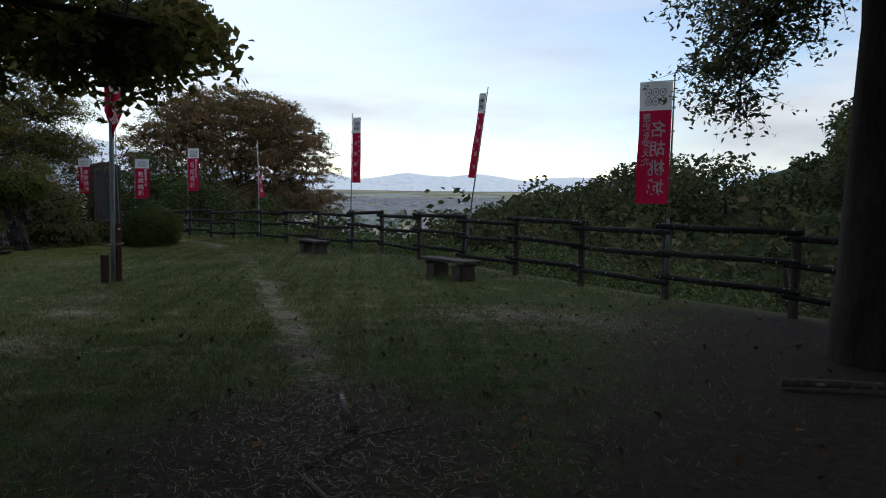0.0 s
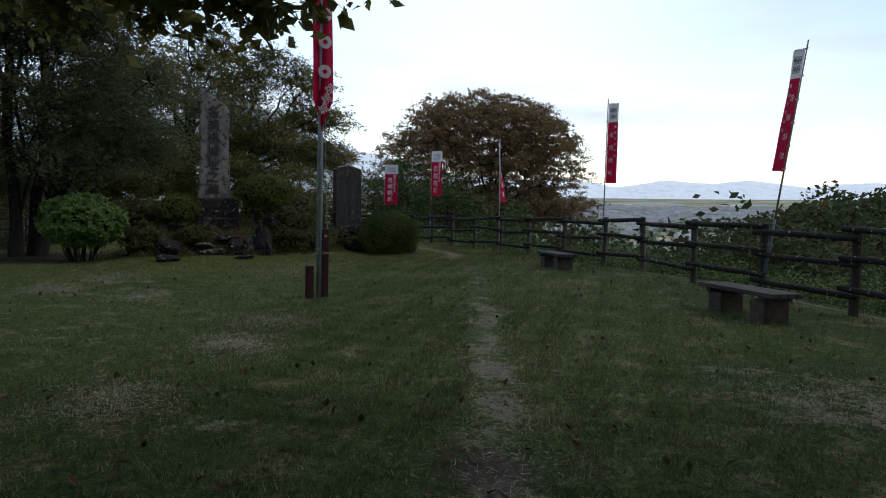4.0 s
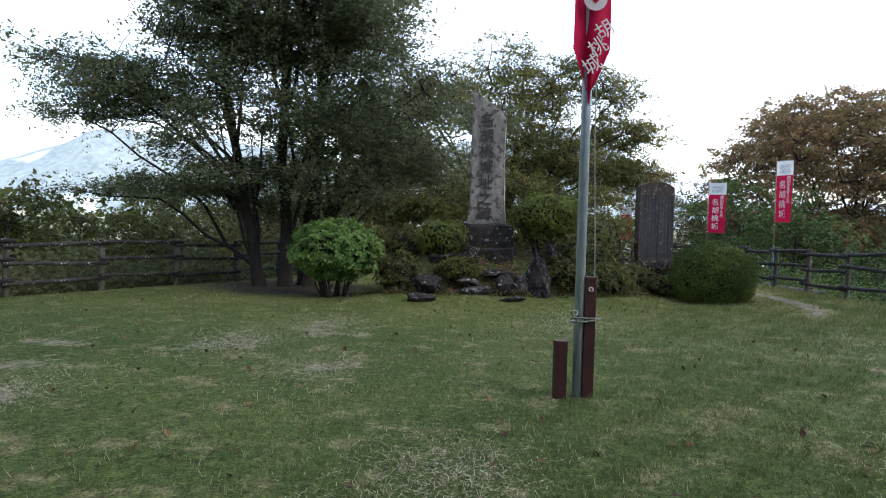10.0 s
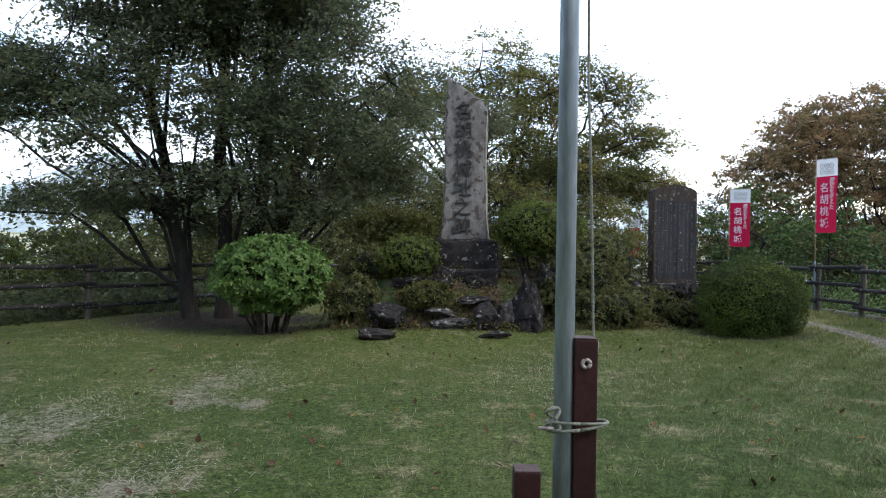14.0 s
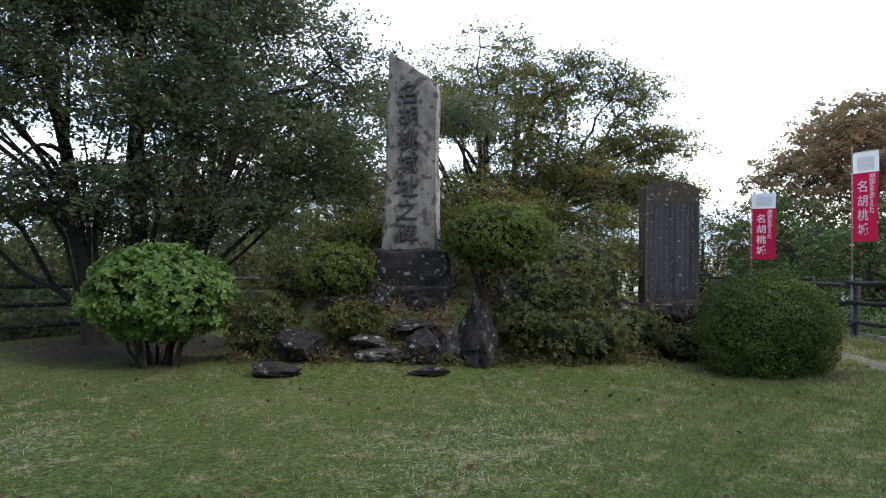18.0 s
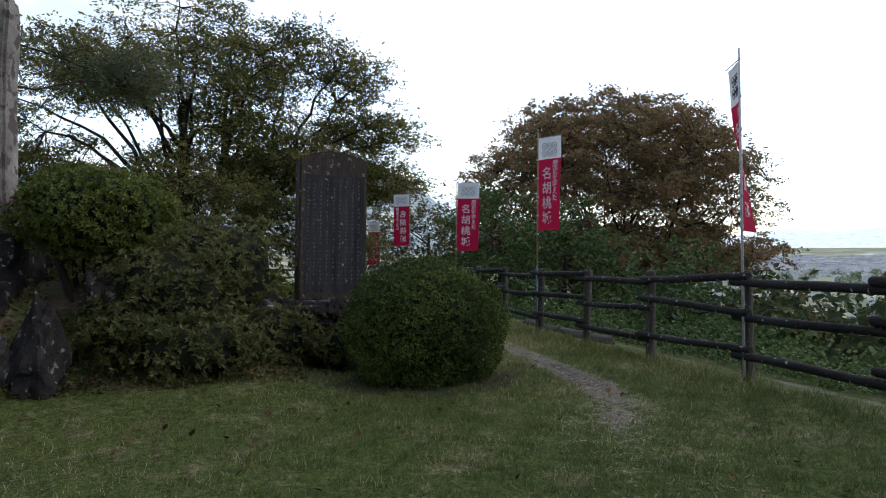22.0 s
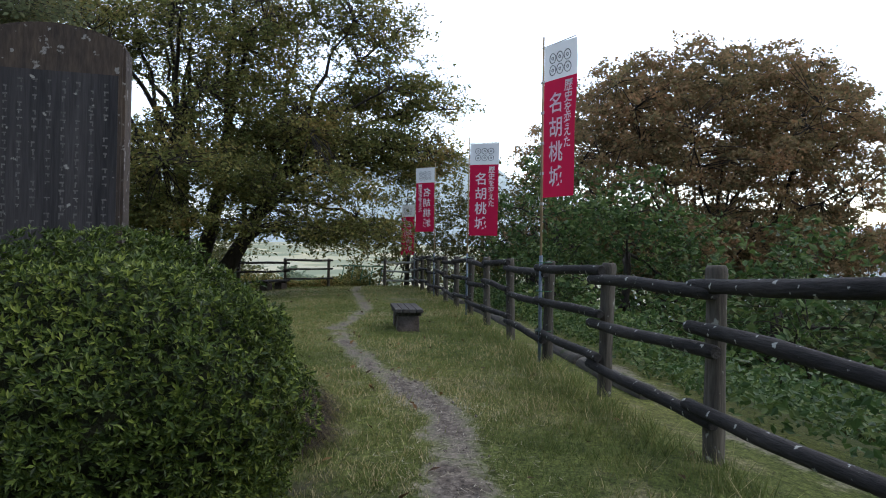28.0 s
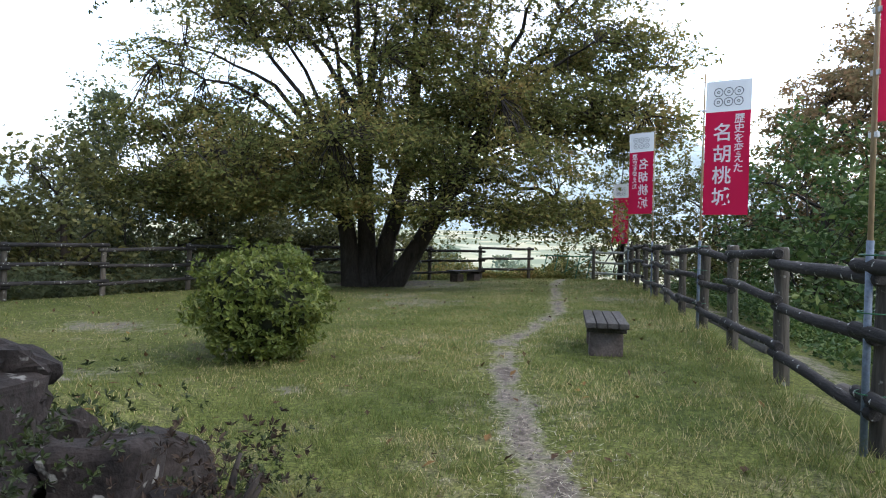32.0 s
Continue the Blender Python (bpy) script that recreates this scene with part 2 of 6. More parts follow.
BAMBOO = surface("tan_pole", (0.24, 0.16, 0.08), (0.42, 0.31, 0.18), 5, 0.6, 0.1, (1, 1, 0.2))
WHITE_POLE = surface("white_flag_pole", (0.55, 0.55, 0.55), (0.75, 0.75, 0.75), 5, 0.4, 0.05)
PIPE = surface("blue_grey_pipe", (0.10, 0.13, 0.18), (0.2, 0.24, 0.30), 6, 0.5, 0.1)
WIRE = surface("green_wire", (0.02, 0.09, 0.05), (0.05, 0.17, 0.09), 10, 0.5, 0.1)
DIRT = surface("moss_and_earth", (0.05, 0.036, 0.024), (0.16, 0.115, 0.075), 2.5, 0.95, 0.8, (1, 1, 1), (0.055, 0.08, 0.025), 2.2, 0.5)


def cloth(name, colour, rough=0.75):
    m, n, l, b = nodes_of(name)
    weave = noise_tex(n, l, 220, 2, 0.5)
    # Fold shading is painted into the cloth colour as soft noise.
    folds = noise_tex(n, l, 2.2, 3, 0.5, (1, 1, 0.4))
    col = mixed(n, l, 1.0, colour, ramp(n, l, folds, [(0.3, (0.86, 0.86, 0.86)), (0.7, (1, 1, 1))]), "MULTIPLY")
    l.new(col, b.inputs["Base Color"])
    b.inputs["Roughness"].default_value = rough
    b.inputs["Specular IOR Level"].default_value = 0.15
    bumped(n, l, b, weave, 0.2, 0.002)
    tr, mx = n.new("ShaderNodeBsdfTranslucent"), n.new("ShaderNodeMixShader")
    l.new(col, tr.inputs["Color"])
    mx.inputs[0].default_value = 0.35
    l.new(b.outputs[0], mx.inputs[1])
    l.new(tr.outputs[0], mx.inputs[2])
    l.new(mx.outputs[0], n["Material Output"].inputs["Surface"])
    return m


RED = cloth("crimson_banner_cloth", (0.50, 0.012, 0.06))
WHITE = cloth("white_banner_cloth", (0.80, 0.81, 0.82))
INK = cloth("white_banner_lettering", (0.90, 0.90, 0.90))
LINE = cloth("dark_emblem_line", (0.08, 0.09, 0.10))


# ---- mesh helpers ----
rng = np.random.default_rng(7)


def raw_mesh(name, verts, faces, material, smooth=False):
    """A mesh from arrays; faces is an (n, k) array."""
    me = bpy.data.meshes.new(name)
    verts, faces = np.asarray(verts, dtype=np.float32), np.asarray(faces, dtype=np.int32)
    n, k = faces.shape
    me.vertices.add(len(verts))
    me.vertices.foreach_set("co", verts.ravel())
    me.loops.add(n * k)
    me.loops.foreach_set("vertex_index", faces.ravel())
    me.polygons.add(n)
    me.polygons.foreach_set("loop_start", np.arange(0, n * k, k, dtype=np.int32))
    me.polygons.foreach_set("use_smooth", np.full(n, smooth))
    me.update(calc_edges=True)
    me.materials.append(material)
    return me


def bm_mesh(name, bm, material, smooth=False):
    me = bpy.data.meshes.new(name)
    for f in bm.faces:
        f.smooth = smooth
    bm.to_mesh(me)
    bm.free()
    for m in material if isinstance(material, (list, tuple)) else [material]:
        me.materials.append(m)
    return me


def part(name, bm, material, parent, label="", smooth=False, at=None):
    me = bm if isinstance(bm, bpy.types.Mesh) else bm_mesh(name, bm, material, smooth)
    ob = new(name, me)
    ob.parent = parent
    if at is not None:
        ob.matrix_basis = at
    return tagged(ob, label)


def thing(name, at, label, category, group="", kind=""):
    ob = new(name)
    ob.matrix_basis = at
    return tagged(ob, label, category, group, kind)


def box_bm(sx, sy, sz, bevel=0.01, m=None, jitter=0.0):
    bm = bmesh.new()
    bmesh.ops.create_cube(bm, size=1, matrix=Matrix.Diagonal((sx, sy, sz, 1)))
    if bevel:
        bmesh.ops.bevel(bm, geom=bm.edges[:], offset=bevel, segments=2, affect="EDGES", profile=0.6)
    if jitter:
        for v in bm.verts:
            v.co += noise.noise_vector(v.co * 7) * jitter
    if m is not None:
        bm.transform(m)
    return bm


def tube_arrays(points, radii, sides=7, cap=True):
    """Vertices and quads of a tapered tube along points."""
    pts = np.asarray(points, float)
    d = np.gradient(pts, axis=0)
    d /= np.linalg.norm(d, axis=1)[:, None] + 1e-9
    ref = np.array([0.0, 0.0, 1.0]) if abs(d[0][2]) < 0.9 else np.array([1.0, 0.0, 0.0])
    verts, faces = [], []
    for i, (p, t, r) in enumerate(zip(pts, d, radii)):
        u = np.cross(t, ref)
        u /= np.linalg.norm(u) + 1e-9
        v = np.cross(t, u)
        for k in range(sides):
            a = 2 * math.pi * k / sides
            verts.append(p + r * (math.cos(a) * u + math.sin(a) * v))
    for i in range(len(pts) - 1):
        for k in range(sides):
            a, b = i * sides + k, i * sides + (k + 1) % sides
            faces.append((a, b, b + sides, a + sides))
    if cap:
        c = len(verts)
        verts.append(pts[-1] + d[-1] * radii[-1] * 0.3)
        base = (len(pts) - 1) * sides
        for k in range(sides):
            faces.append((base + k, base + (k + 1) % sides, c, c))
    return np.array(verts), np.array(faces)


def join_arrays(chunks):
    vs, fs, o = [], [], 0
    for v, f in chunks:
        vs.append(v)
        fs.append(f + o)
        o += len(v)
    return np.concatenate(vs), np.concatenate(fs)


def tube_mesh(name, points, radii, material, sides=8):
    """A closed tube through bmesh, for poles, ropes and logs."""
    v, f = tube_arrays(points, radii, sides, False)
    bm = bmesh.new()
    bv = [bm.verts.new(p) for p in v]
    for q in f:
        bm.faces.new([bv[i] for i in q])
    bm.faces.new(bv[:sides])
    bm.faces.new(bv[-sides:][::-1])
    bmesh.ops.recalc_face_normals(bm, faces=bm.faces[:])
    me = bm_mesh(name, bm, material)
    for p in me.polygons:
        p.use_smooth = len(p.vertices) == 4
    return me


def lathe_log(name, length, radius, material, along="z", seed=0, sides=10, rings=9, wobble=0.006):
    """A log with uneven girth, a slight bow and worn, chamfered ends."""
    r = np.random.default_rng(seed)
    ph = r.uniform(0, 6.28, 6)
    pts, rad = [], []
    c = 0.018 / length
    ts = np.concatenate([[0, c], np.linspace(3 * c, 1 - 3 * c, rings), [1 - c, 1]])
    for t in ts:
        end = min(t, 1 - t)
        girth = 1 + 0.05 * math.sin(9 * t + ph[0]) + 0.04 * math.sin(23 * t + ph[1])
        rad.append(radius * girth * (0.80 if end < c * 0.5 else 0.96 if end < c * 2 else 1.0))
        q = (wobble * (math.sin(3.1 * t + ph[2]) + 0.5 * math.sin(8 * t + ph[3])), wobble * (math.sin(2.7 * t + ph[4]) + 0.5 * math.sin(7 * t + ph[5])))
        s = t * length
        pts.append({"z": (q[0], q[1], s), "x": (s, q[0], q[1])}[along])
    return tube_mesh(name, pts, rad, material, sides)


def leaves_arrays(centres, spread, per, size, flat=0.55, r=rng, up=0.6, length=1.7):
    """Folded pointed leaves scattered round clump centres: one quad each."""
    c = np.repeat(np.asarray(centres, float), per, axis=0)
    n = len(c)
    if np.ndim(spread):
        spread = np.repeat(np.asarray(spread), per)[:, None]
    off = np.clip(r.normal(0, 1, (n, 3)), -1.5, 1.5) * np.array([1, 1, flat]) * spread * 0.55
    p = c + off
    ax = r.normal(0, 1, (n, 3)) * np.array([1, 1, 0.55])
    ax[:, 2] -= 0.25
    ax /= np.linalg.norm(ax, axis=1)[:, None]
    nor = r.normal(0, 1, (n, 3)) * (1 - up) + np.array([0, 0, up])
    side = np.cross(ax, nor)
    side /= np.linalg.norm(side, axis=1)[:, None] + 1e-9
    nn = np.cross(side, ax)
    s = size * r.uniform(0.65, 1.25, n)[:, None]
    a = p - ax * s * length / 2
    t = p + ax * s * length / 2
    b = p + side * s * 0.5 + nn * s * 0.14
    d = p - side * s * 0.5 + nn * s * 0.14
    v = np.stack([a, b, t, d], axis=1).reshape(-1, 3)
    f = np.arange(4 * n).reshape(n, 4)
    return v, f


def limb(a, b, sag=0.1, steps=7, r=rng, wob=0.06):
    a, b = np.asarray(a, float), np.asarray(b, float)
    L = np.linalg.norm(b - a)
    t = np.linspace(0, 1, steps)[:, None]
    p = a + (b - a) * t
    p[:, 2] += sag * L * np.sin(math.pi * t[:, 0]) 
    p[1:-1] += r.normal(0, wob * L / steps * 2, (steps - 2, 3))
    return p


def sprays(c, centre, spread, per, leaf, flat, r, twig_n, slim=1.7):
    """Leafy twigs that fan outwards from each clump: leaves sit along every twig, so the crown's edge is made of sprays."""
    n, k = len(c), twig_n
    s = np.repeat(c, k, axis=0)
    out = s - centre
    out /= np.linalg.norm(out, axis=1)[:, None] + 1e-9
    d = r.normal(0, 0.75, (n * k, 3)) + out * 0.55
    d[:, 2] *= flat * 1.3
    d /= np.linalg.norm(d, axis=1)[:, None] + 1e-9
    L = spread * r.uniform(0.45, 1.15, n * k)[:, None]
    s = s + r.normal(0, 1, (n * k, 3)) * np.array([1, 1, flat]) * spread * 0.22
    m = max(2, per // k)
    t = r.random((n * k, m, 1)) ** 0.8
    p = s[:, None] + d[:, None] * (L[:, None] * t)
    p[:, :, 2] -= 0.16 * L * t[:, :, 0] ** 2
    p = (p + r.normal(0, 0.05 * spread + leaf * 0.35, p.shape)).reshape(-1, 3)
    v, f = leaves_arrays(p, 0.0, 1, leaf, 1.0, r, 0.35, slim)
    # one thin three-sided twig for each spray
    e = s + d * L * 0.9
    e[:, 2] -= 0.13 * L[:, 0]
    u = np.cross(d, np.array([0.3, 0.2, 1.0]))
    u /= np.linalg.norm(u, axis=1)[:, None] + 1e-9
    w = np.cross(d, u)
    q = 0.006
    tv = np.stack([s + u * q, s - u * q * 0.5 + w * q * 0.87, s - u * q * 0.5 - w * q * 0.87, e], 1).reshape(-1, 3)
    o = np.arange(n * k)[:, None, None] * 4
    tf = (o + np.array([(0, 1, 3, 3), (1, 2, 3, 3), (2, 0, 3, 3)])).reshape(-1, 4)
    return v, f, (tv, tf)


def tree(name, base, label, trunks, blobs, leaf_mat, bark, clumps=260, per=70, leaf=0.11, spread=0.6, trunk_r=0.22, flat=0.5, seed=1, category="tree", limbs_n=11, fork=0.4, shell=0.55, group="", droop=0.0, gaps=-0.22, twig_n=8, lumpy=0.22, slim=1.7):
    """A tree: tapered trunks, limbs that reach the clumps of its crown, and leaves. Blobs are crown ellipsoids (x, y, z, rx, ry, rz) about the base."""
    r = np.random.default_rng(seed)
    root = thing(name, pose(*base), label, category, group)
    w = np.array([b[3] * b[4] * b[5] for b in blobs]) ** 0.75
    pick = r.choice(len(blobs), clumps, p=w / w.sum())
    d = r.normal(0, 1, (clumps, 3))
    d /= np.linalg.norm(d, axis=1)[:, None]
    rad = shell + (1 - shell) * r.random(clumps) ** 0.6
    B = np.array(blobs, float)[pick]
    lump = np.array([1 + lumpy * noise.noise(Vector(q * 2.3) + Vector((seed * 3.1, 0, 0))) for q in d])
    c = B[:, :3] + B[:, 3:] * d * (rad * lump)[:, None]
    # thin out where the crown has gaps
    gap = np.array([noise.noise(Vector(q * 0.42) + Vector((0, seed * 5.7, 0))) for q in c])
    c = c[gap > gaps]
    c[:, 2] -= droop * np.hypot(c[:, 0], c[:, 1])
    wood = []
    heads = []
    centre = np.average(np.array(blobs)[:, :3], axis=0, weights=w)
    for (tx, ty, lx, ly, h) in trunks:
        path = limb((tx, ty, -0.3), (lx, ly, h), 0, 8, r, 0.03)
        rr = trunk_r * np.linspace(1.15, 0.55, 8)
        rr[0] *= 1.35
        wood.append(tube_arrays(path, rr, 10))
        heads.append(path)
    # limbs to far-apart clumps, then twigs to the rest
    order = [int(r.integers(len(c)))]
    dist = np.linalg.norm(c - c[order[0]], axis=1)
    for _ in range(min(limbs_n, len(c) - 1)):
        order.append(int(dist.argmax()))
        dist = np.minimum(dist, np.linalg.norm(c - c[order[-1]], axis=1))
    limb_pts = []
    for i in order:
        best = min(heads, key=lambda p: np.linalg.norm(p[-1] - c[i]))
        s = best[int(r.integers(int(len(best) * fork), len(best)))]
        path = limb(s, c[i], 0.10, 9, r)
        wood.append(tube_arrays(path, trunk_r * np.linspace(0.36, 0.05, 9), 6))
        limb_pts.append(path[2:])
    limb_pts = np.concatenate(limb_pts)
    for q in c:
        k = np.linalg.norm(limb_pts - q, axis=1).argmin()
        path = limb(limb_pts[k], q, 0.05, 4, r)
        wood.append(tube_arrays(path, np.linspace(min(trunk_r * 0.09, 0.02), 0.006, 4), 3))
    v, f, twigs = sprays(c, centre, spread, per, leaf, flat, r, twig_n, slim)
    if len(twigs):
        wood.append(twigs)
    wv, wf = join_arrays(wood)
    part("trunk", raw_mesh("trunk", wv, wf, bark, True), None, root)
    part("crown", raw_mesh("crown", v, f, leaf_mat), None, root)
    return root


def bush(name, base, label, rx, ry, rz, leaf_mat, count=9000, leaf=0.035, seed=3, lift=0.0, stems=9, core=True, group="", rough=0.06, square=2.0, slim=2.2, skirt=False, whorl=6, spread=55):
    """A clipped or wild bush: stems below, a dense uneven shell of leaves round a dark ball painted as inner shade."""
    r = np.random.default_rng(seed)
    root = thing(name, pose(*base), label, "bush", group)
    for _ in range(stems):
        a = r.uniform(0, 2 * math.pi)
        p = limb((0.25 * rx * math.cos(a), 0.25 * ry * math.sin(a), 0), (0.7 * rx * math.cos(a), 0.7 * ry * math.sin(a), lift + rz * r.uniform(0.7, 1.3)), 0.05, 5, r)
        part("stem", raw_mesh("stem", *tube_arrays(p, np.linspace(0.025, 0.008, 5), 5), BARK, True), None, root)
    shoots = count // whorl
    d = r.normal(0, 1, (shoots, 3))
    d /= np.linalg.norm(d, axis=1)[:, None]
    d = np.sign(d) * np.abs(d) ** (2.0 / square)
    if skirt:
        low = d[:, 2] < 0
        n2 = np.linalg.norm(d[low, :2], axis=1)[:, None] + 1e-9
        d[low, :2] *= np.minimum(1.0, n2 * 4) / n2 * (1 - 0.34 * d[low, 2:3] ** 2)
    lump = np.array([1 + rough * 2 * noise.noise(Vector(q * 2.4) + Vector((seed, 0, 0))) + rough * noise.noise(Vector(q * 7)) + 0.6 * rough * noise.noise(Vector(q * 17)) for q in d])
    depth = 1 - 0.30 * r.random(shoots) ** 2.2
    p = d * (lump * depth)[:, None] * np.array([rx, ry, rz])
    p[:, 2] += lift + rz
    keep = p[:, 2] > lift + 0.02
    p, dd = p[keep], d[keep]
    # each shoot ends in a whorl of leaves
    ax = dd * 1.1 + r.normal(0, 0.35, dd.shape) + np.array([0, 0, 0.45])
    ax /= np.linalg.norm(ax, axis=1)[:, None]
    p, ax = np.repeat(p, whorl, axis=0), np.repeat(ax, whorl, axis=0)
    n = len(p)
    e1 = np.cross(ax, np.array([0.31, 0.17, 0.93]))
    e1 /= np.linalg.norm(e1, axis=1)[:, None] + 1e-9
    e2 = np.cross(ax, e1)
    turn = (np.arange(n) % whorl * 2.4 + r.normal(0, 0.35, n))[:, None]
    open_ = np.radians(r.normal(spread, 16, n))[:, None]
    tip = ax * np.cos(open_) + (e1 * np.cos(turn) + e2 * np.sin(turn)) * np.sin(open_)
    side = np.cross(tip, ax + r.normal(0, 0.25, (n, 3)))
    side /= np.linalg.norm(side, axis=1)[:, None] + 1e-9
    nn, ls = np.cross(side, tip), leaf * r.uniform(0.7, 1.25, n)[:, None]
    q = p + tip * ls * slim * 0.55
    v = np.stack([q - tip * ls * slim / 2, q + side * ls * 0.5 + nn * ls * 0.15, q + tip * ls * slim / 2 - ax * ls * 0.2, q - side * ls * 0.5 + nn * ls * 0.15], axis=1).reshape(-1, 3)
    f = np.arange(4 * n).reshape(n, 4)
    part("foliage", raw_mesh("foliage", v, f, leaf_mat), None, root)
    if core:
        # A near-black ball stands in for the shade between the leaves.
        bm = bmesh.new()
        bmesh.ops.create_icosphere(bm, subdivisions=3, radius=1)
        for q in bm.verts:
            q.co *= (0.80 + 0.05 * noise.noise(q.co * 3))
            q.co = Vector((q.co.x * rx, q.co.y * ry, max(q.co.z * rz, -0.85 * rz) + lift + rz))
        part("heart", bm, INNER_SHADE, root, "", True)
    return root


# Shade inside the bushes, painted as a near-black colour.
INNER_SHADE = surface("painted_inner_shade", (0.012, 0.014, 0.008), (0.035, 0.04, 0.02), 14, 1.0, 0.9)


def rock_mesh(name, sx, sy, sz, seed, material, sub=4, sharp=0.35):
    bm = bmesh.new()
    bmesh.ops.create_icosphere(bm, subdivisions=sub, radius=1)
    off = Vector((seed * 1.7, seed * 0.3, -seed))
    r = np.random.default_rng(seed)
    planes = [(Vector(r.normal(0, 1, 3)).normalized(), r.uniform(0.5, 0.82)) for _ in range(15)]
    for v in bm.verts:
        for nrm, lim in planes:
            k = v.co.dot(nrm) - lim
            if k > 0:
                v.co -= nrm * k * 0.97
        v.co *= 1.25 * (1 + sharp * 0.5 * noise.noise(v.co * 1.6 + off) + 0.20 * noise.noise(v.co * 3.6 + off) + 0.11 * noise.noise(v.co * 8 + off) + 0.065 * noise.noise(v.co * 17 + off))
        v.co = Vector((v.co.x * sx, v.co.y * sy, v.co.z * sz))
    me = bm_mesh(name, bm, material)
    return me


def pointed_rock(name, sx, sy, sz, seed, material):
    me = rock_mesh(name, 1, 1, 1, seed, material)
    for v in me.vertices:
        k = max(0.0, min(1.0, (v.co.z + 1) / 2))
        w = 1.05 - 0.78 * k ** 1.3
        v.co = (v.co.x * sx * w, v.co.y * sy * w, v.co.z * sz)
    return me


def text_mesh(name, body, size, material, extrude=0.004, bold=0.0):
    cu = bpy.data.curves.new(name, "FONT")
    cu.offset = bold
    cu.body, cu.size, cu.extrude, cu.align_x, cu.align_y, cu.resolution_u = body, size, extrude, "CENTER", "CENTER", 3
    ob = new(name, cu)
    me = bpy.data.meshes.new_from_object(ob)
    bpy.data.objects.remove(ob)
    me.materials.clear()
    me.materials.append(material)
    me.name = name
    return me


# ---- the plan ----
FENCE_NORTH = [(-4.4, 9.72), (-9.6, 11.15), (-14.9, 12.45), (-20.3, 12.95), (-26.0, 13.32), (-31.6, 13.62), (-37.2, 13.85), (-42.8, 14.0)]
FENCE_SOUTH = [(-12.0, -7.7), (-20.0, -4.4), (-25.8, -1.75), (-35.5, 1.9), (-41.5, 4.6), (-44.6, 7.6)]
FENCE_END = [(-44.6, 7.6), (-46.6, 10.9)]
EDGE = [(2.0, 7.9)] + FENCE_NORTH + [(-47.5, 14.4), (-47.2, 11.5)] + FENCE_SOUTH[::-1] + [(0.0, -13.0), (40.0, -30.0), (60.0, 30.0)]
TRACK = [(-1.5, 1.6), (-2.85, 2.34), (-4.06, 3.11), (-5.02, 3.72), (-5.87, 4.2), (-6.8, 4.78), (-8.3, 5.5), (-9.4, 6.15), (-10.4, 6.8), (-11.2, 7.0), (-13.5, 8.5), (-16.5, 9.7), (-18.3, 10.3), (-19.05, 10.66), (-19.68, 11.06), (-20.76, 11.36), (-22.0, 11.55), (-23.5, 11.76), (-24.5, 11.62), (-25.25, 11.48), (-26.25, 11.32), (-27.82, 11.1), (-29.8, 11.02), (-31.2, 11.3), (-33.3, 11.68), (-36.0, 11.7), (-40.7, 11.75), (-46.5, 12.1)]


def to_line(px, py, line, closed=False):
    """Distance from points to a polyline."""
    best = np.full(np.shape(px), 1e9)
    pts = line + line[:1] if closed else line
    for (ax, ay), (bx, by) in zip(pts, pts[1:]):
        dx, dy = bx - ax, by - ay
        t = np.clip(((px - ax) * dx + (py - ay) * dy) / (dx * dx + dy * dy), 0, 1)
        best = np.minimum(best, np.hypot(px - ax - t * dx, py - ay - t * dy))
    return best


def inside(px, py, poly):
    res = np.zeros(np.shape(px), bool)
    for (ax, ay), (bx, by) in zip(poly, poly[1:] + poly[:1]):
        cross = ((ay > py) != (by > py)) & (px < (bx - ax) * (py - ay) / (by - ay + 1e-12) + ax)
        res ^= cross
    return res


def smooth01(t):
    t = np.clip(t, 0, 1)
    return t * t * (3 - 2 * t)


def waves(x, y, s, k=0.0):
    """Cheap smooth roughness for terrain."""
    return (np.sin(x / s + 1.3 + k) * np.cos(y / s * 1.17 - 0.6 + k) + 0.5 * np.sin(x / s * 2.3 - y / s * 1.9 + k) + 0.25 * np.cos(x / s * 4.1 + y / s * 3.7)) / 1.75


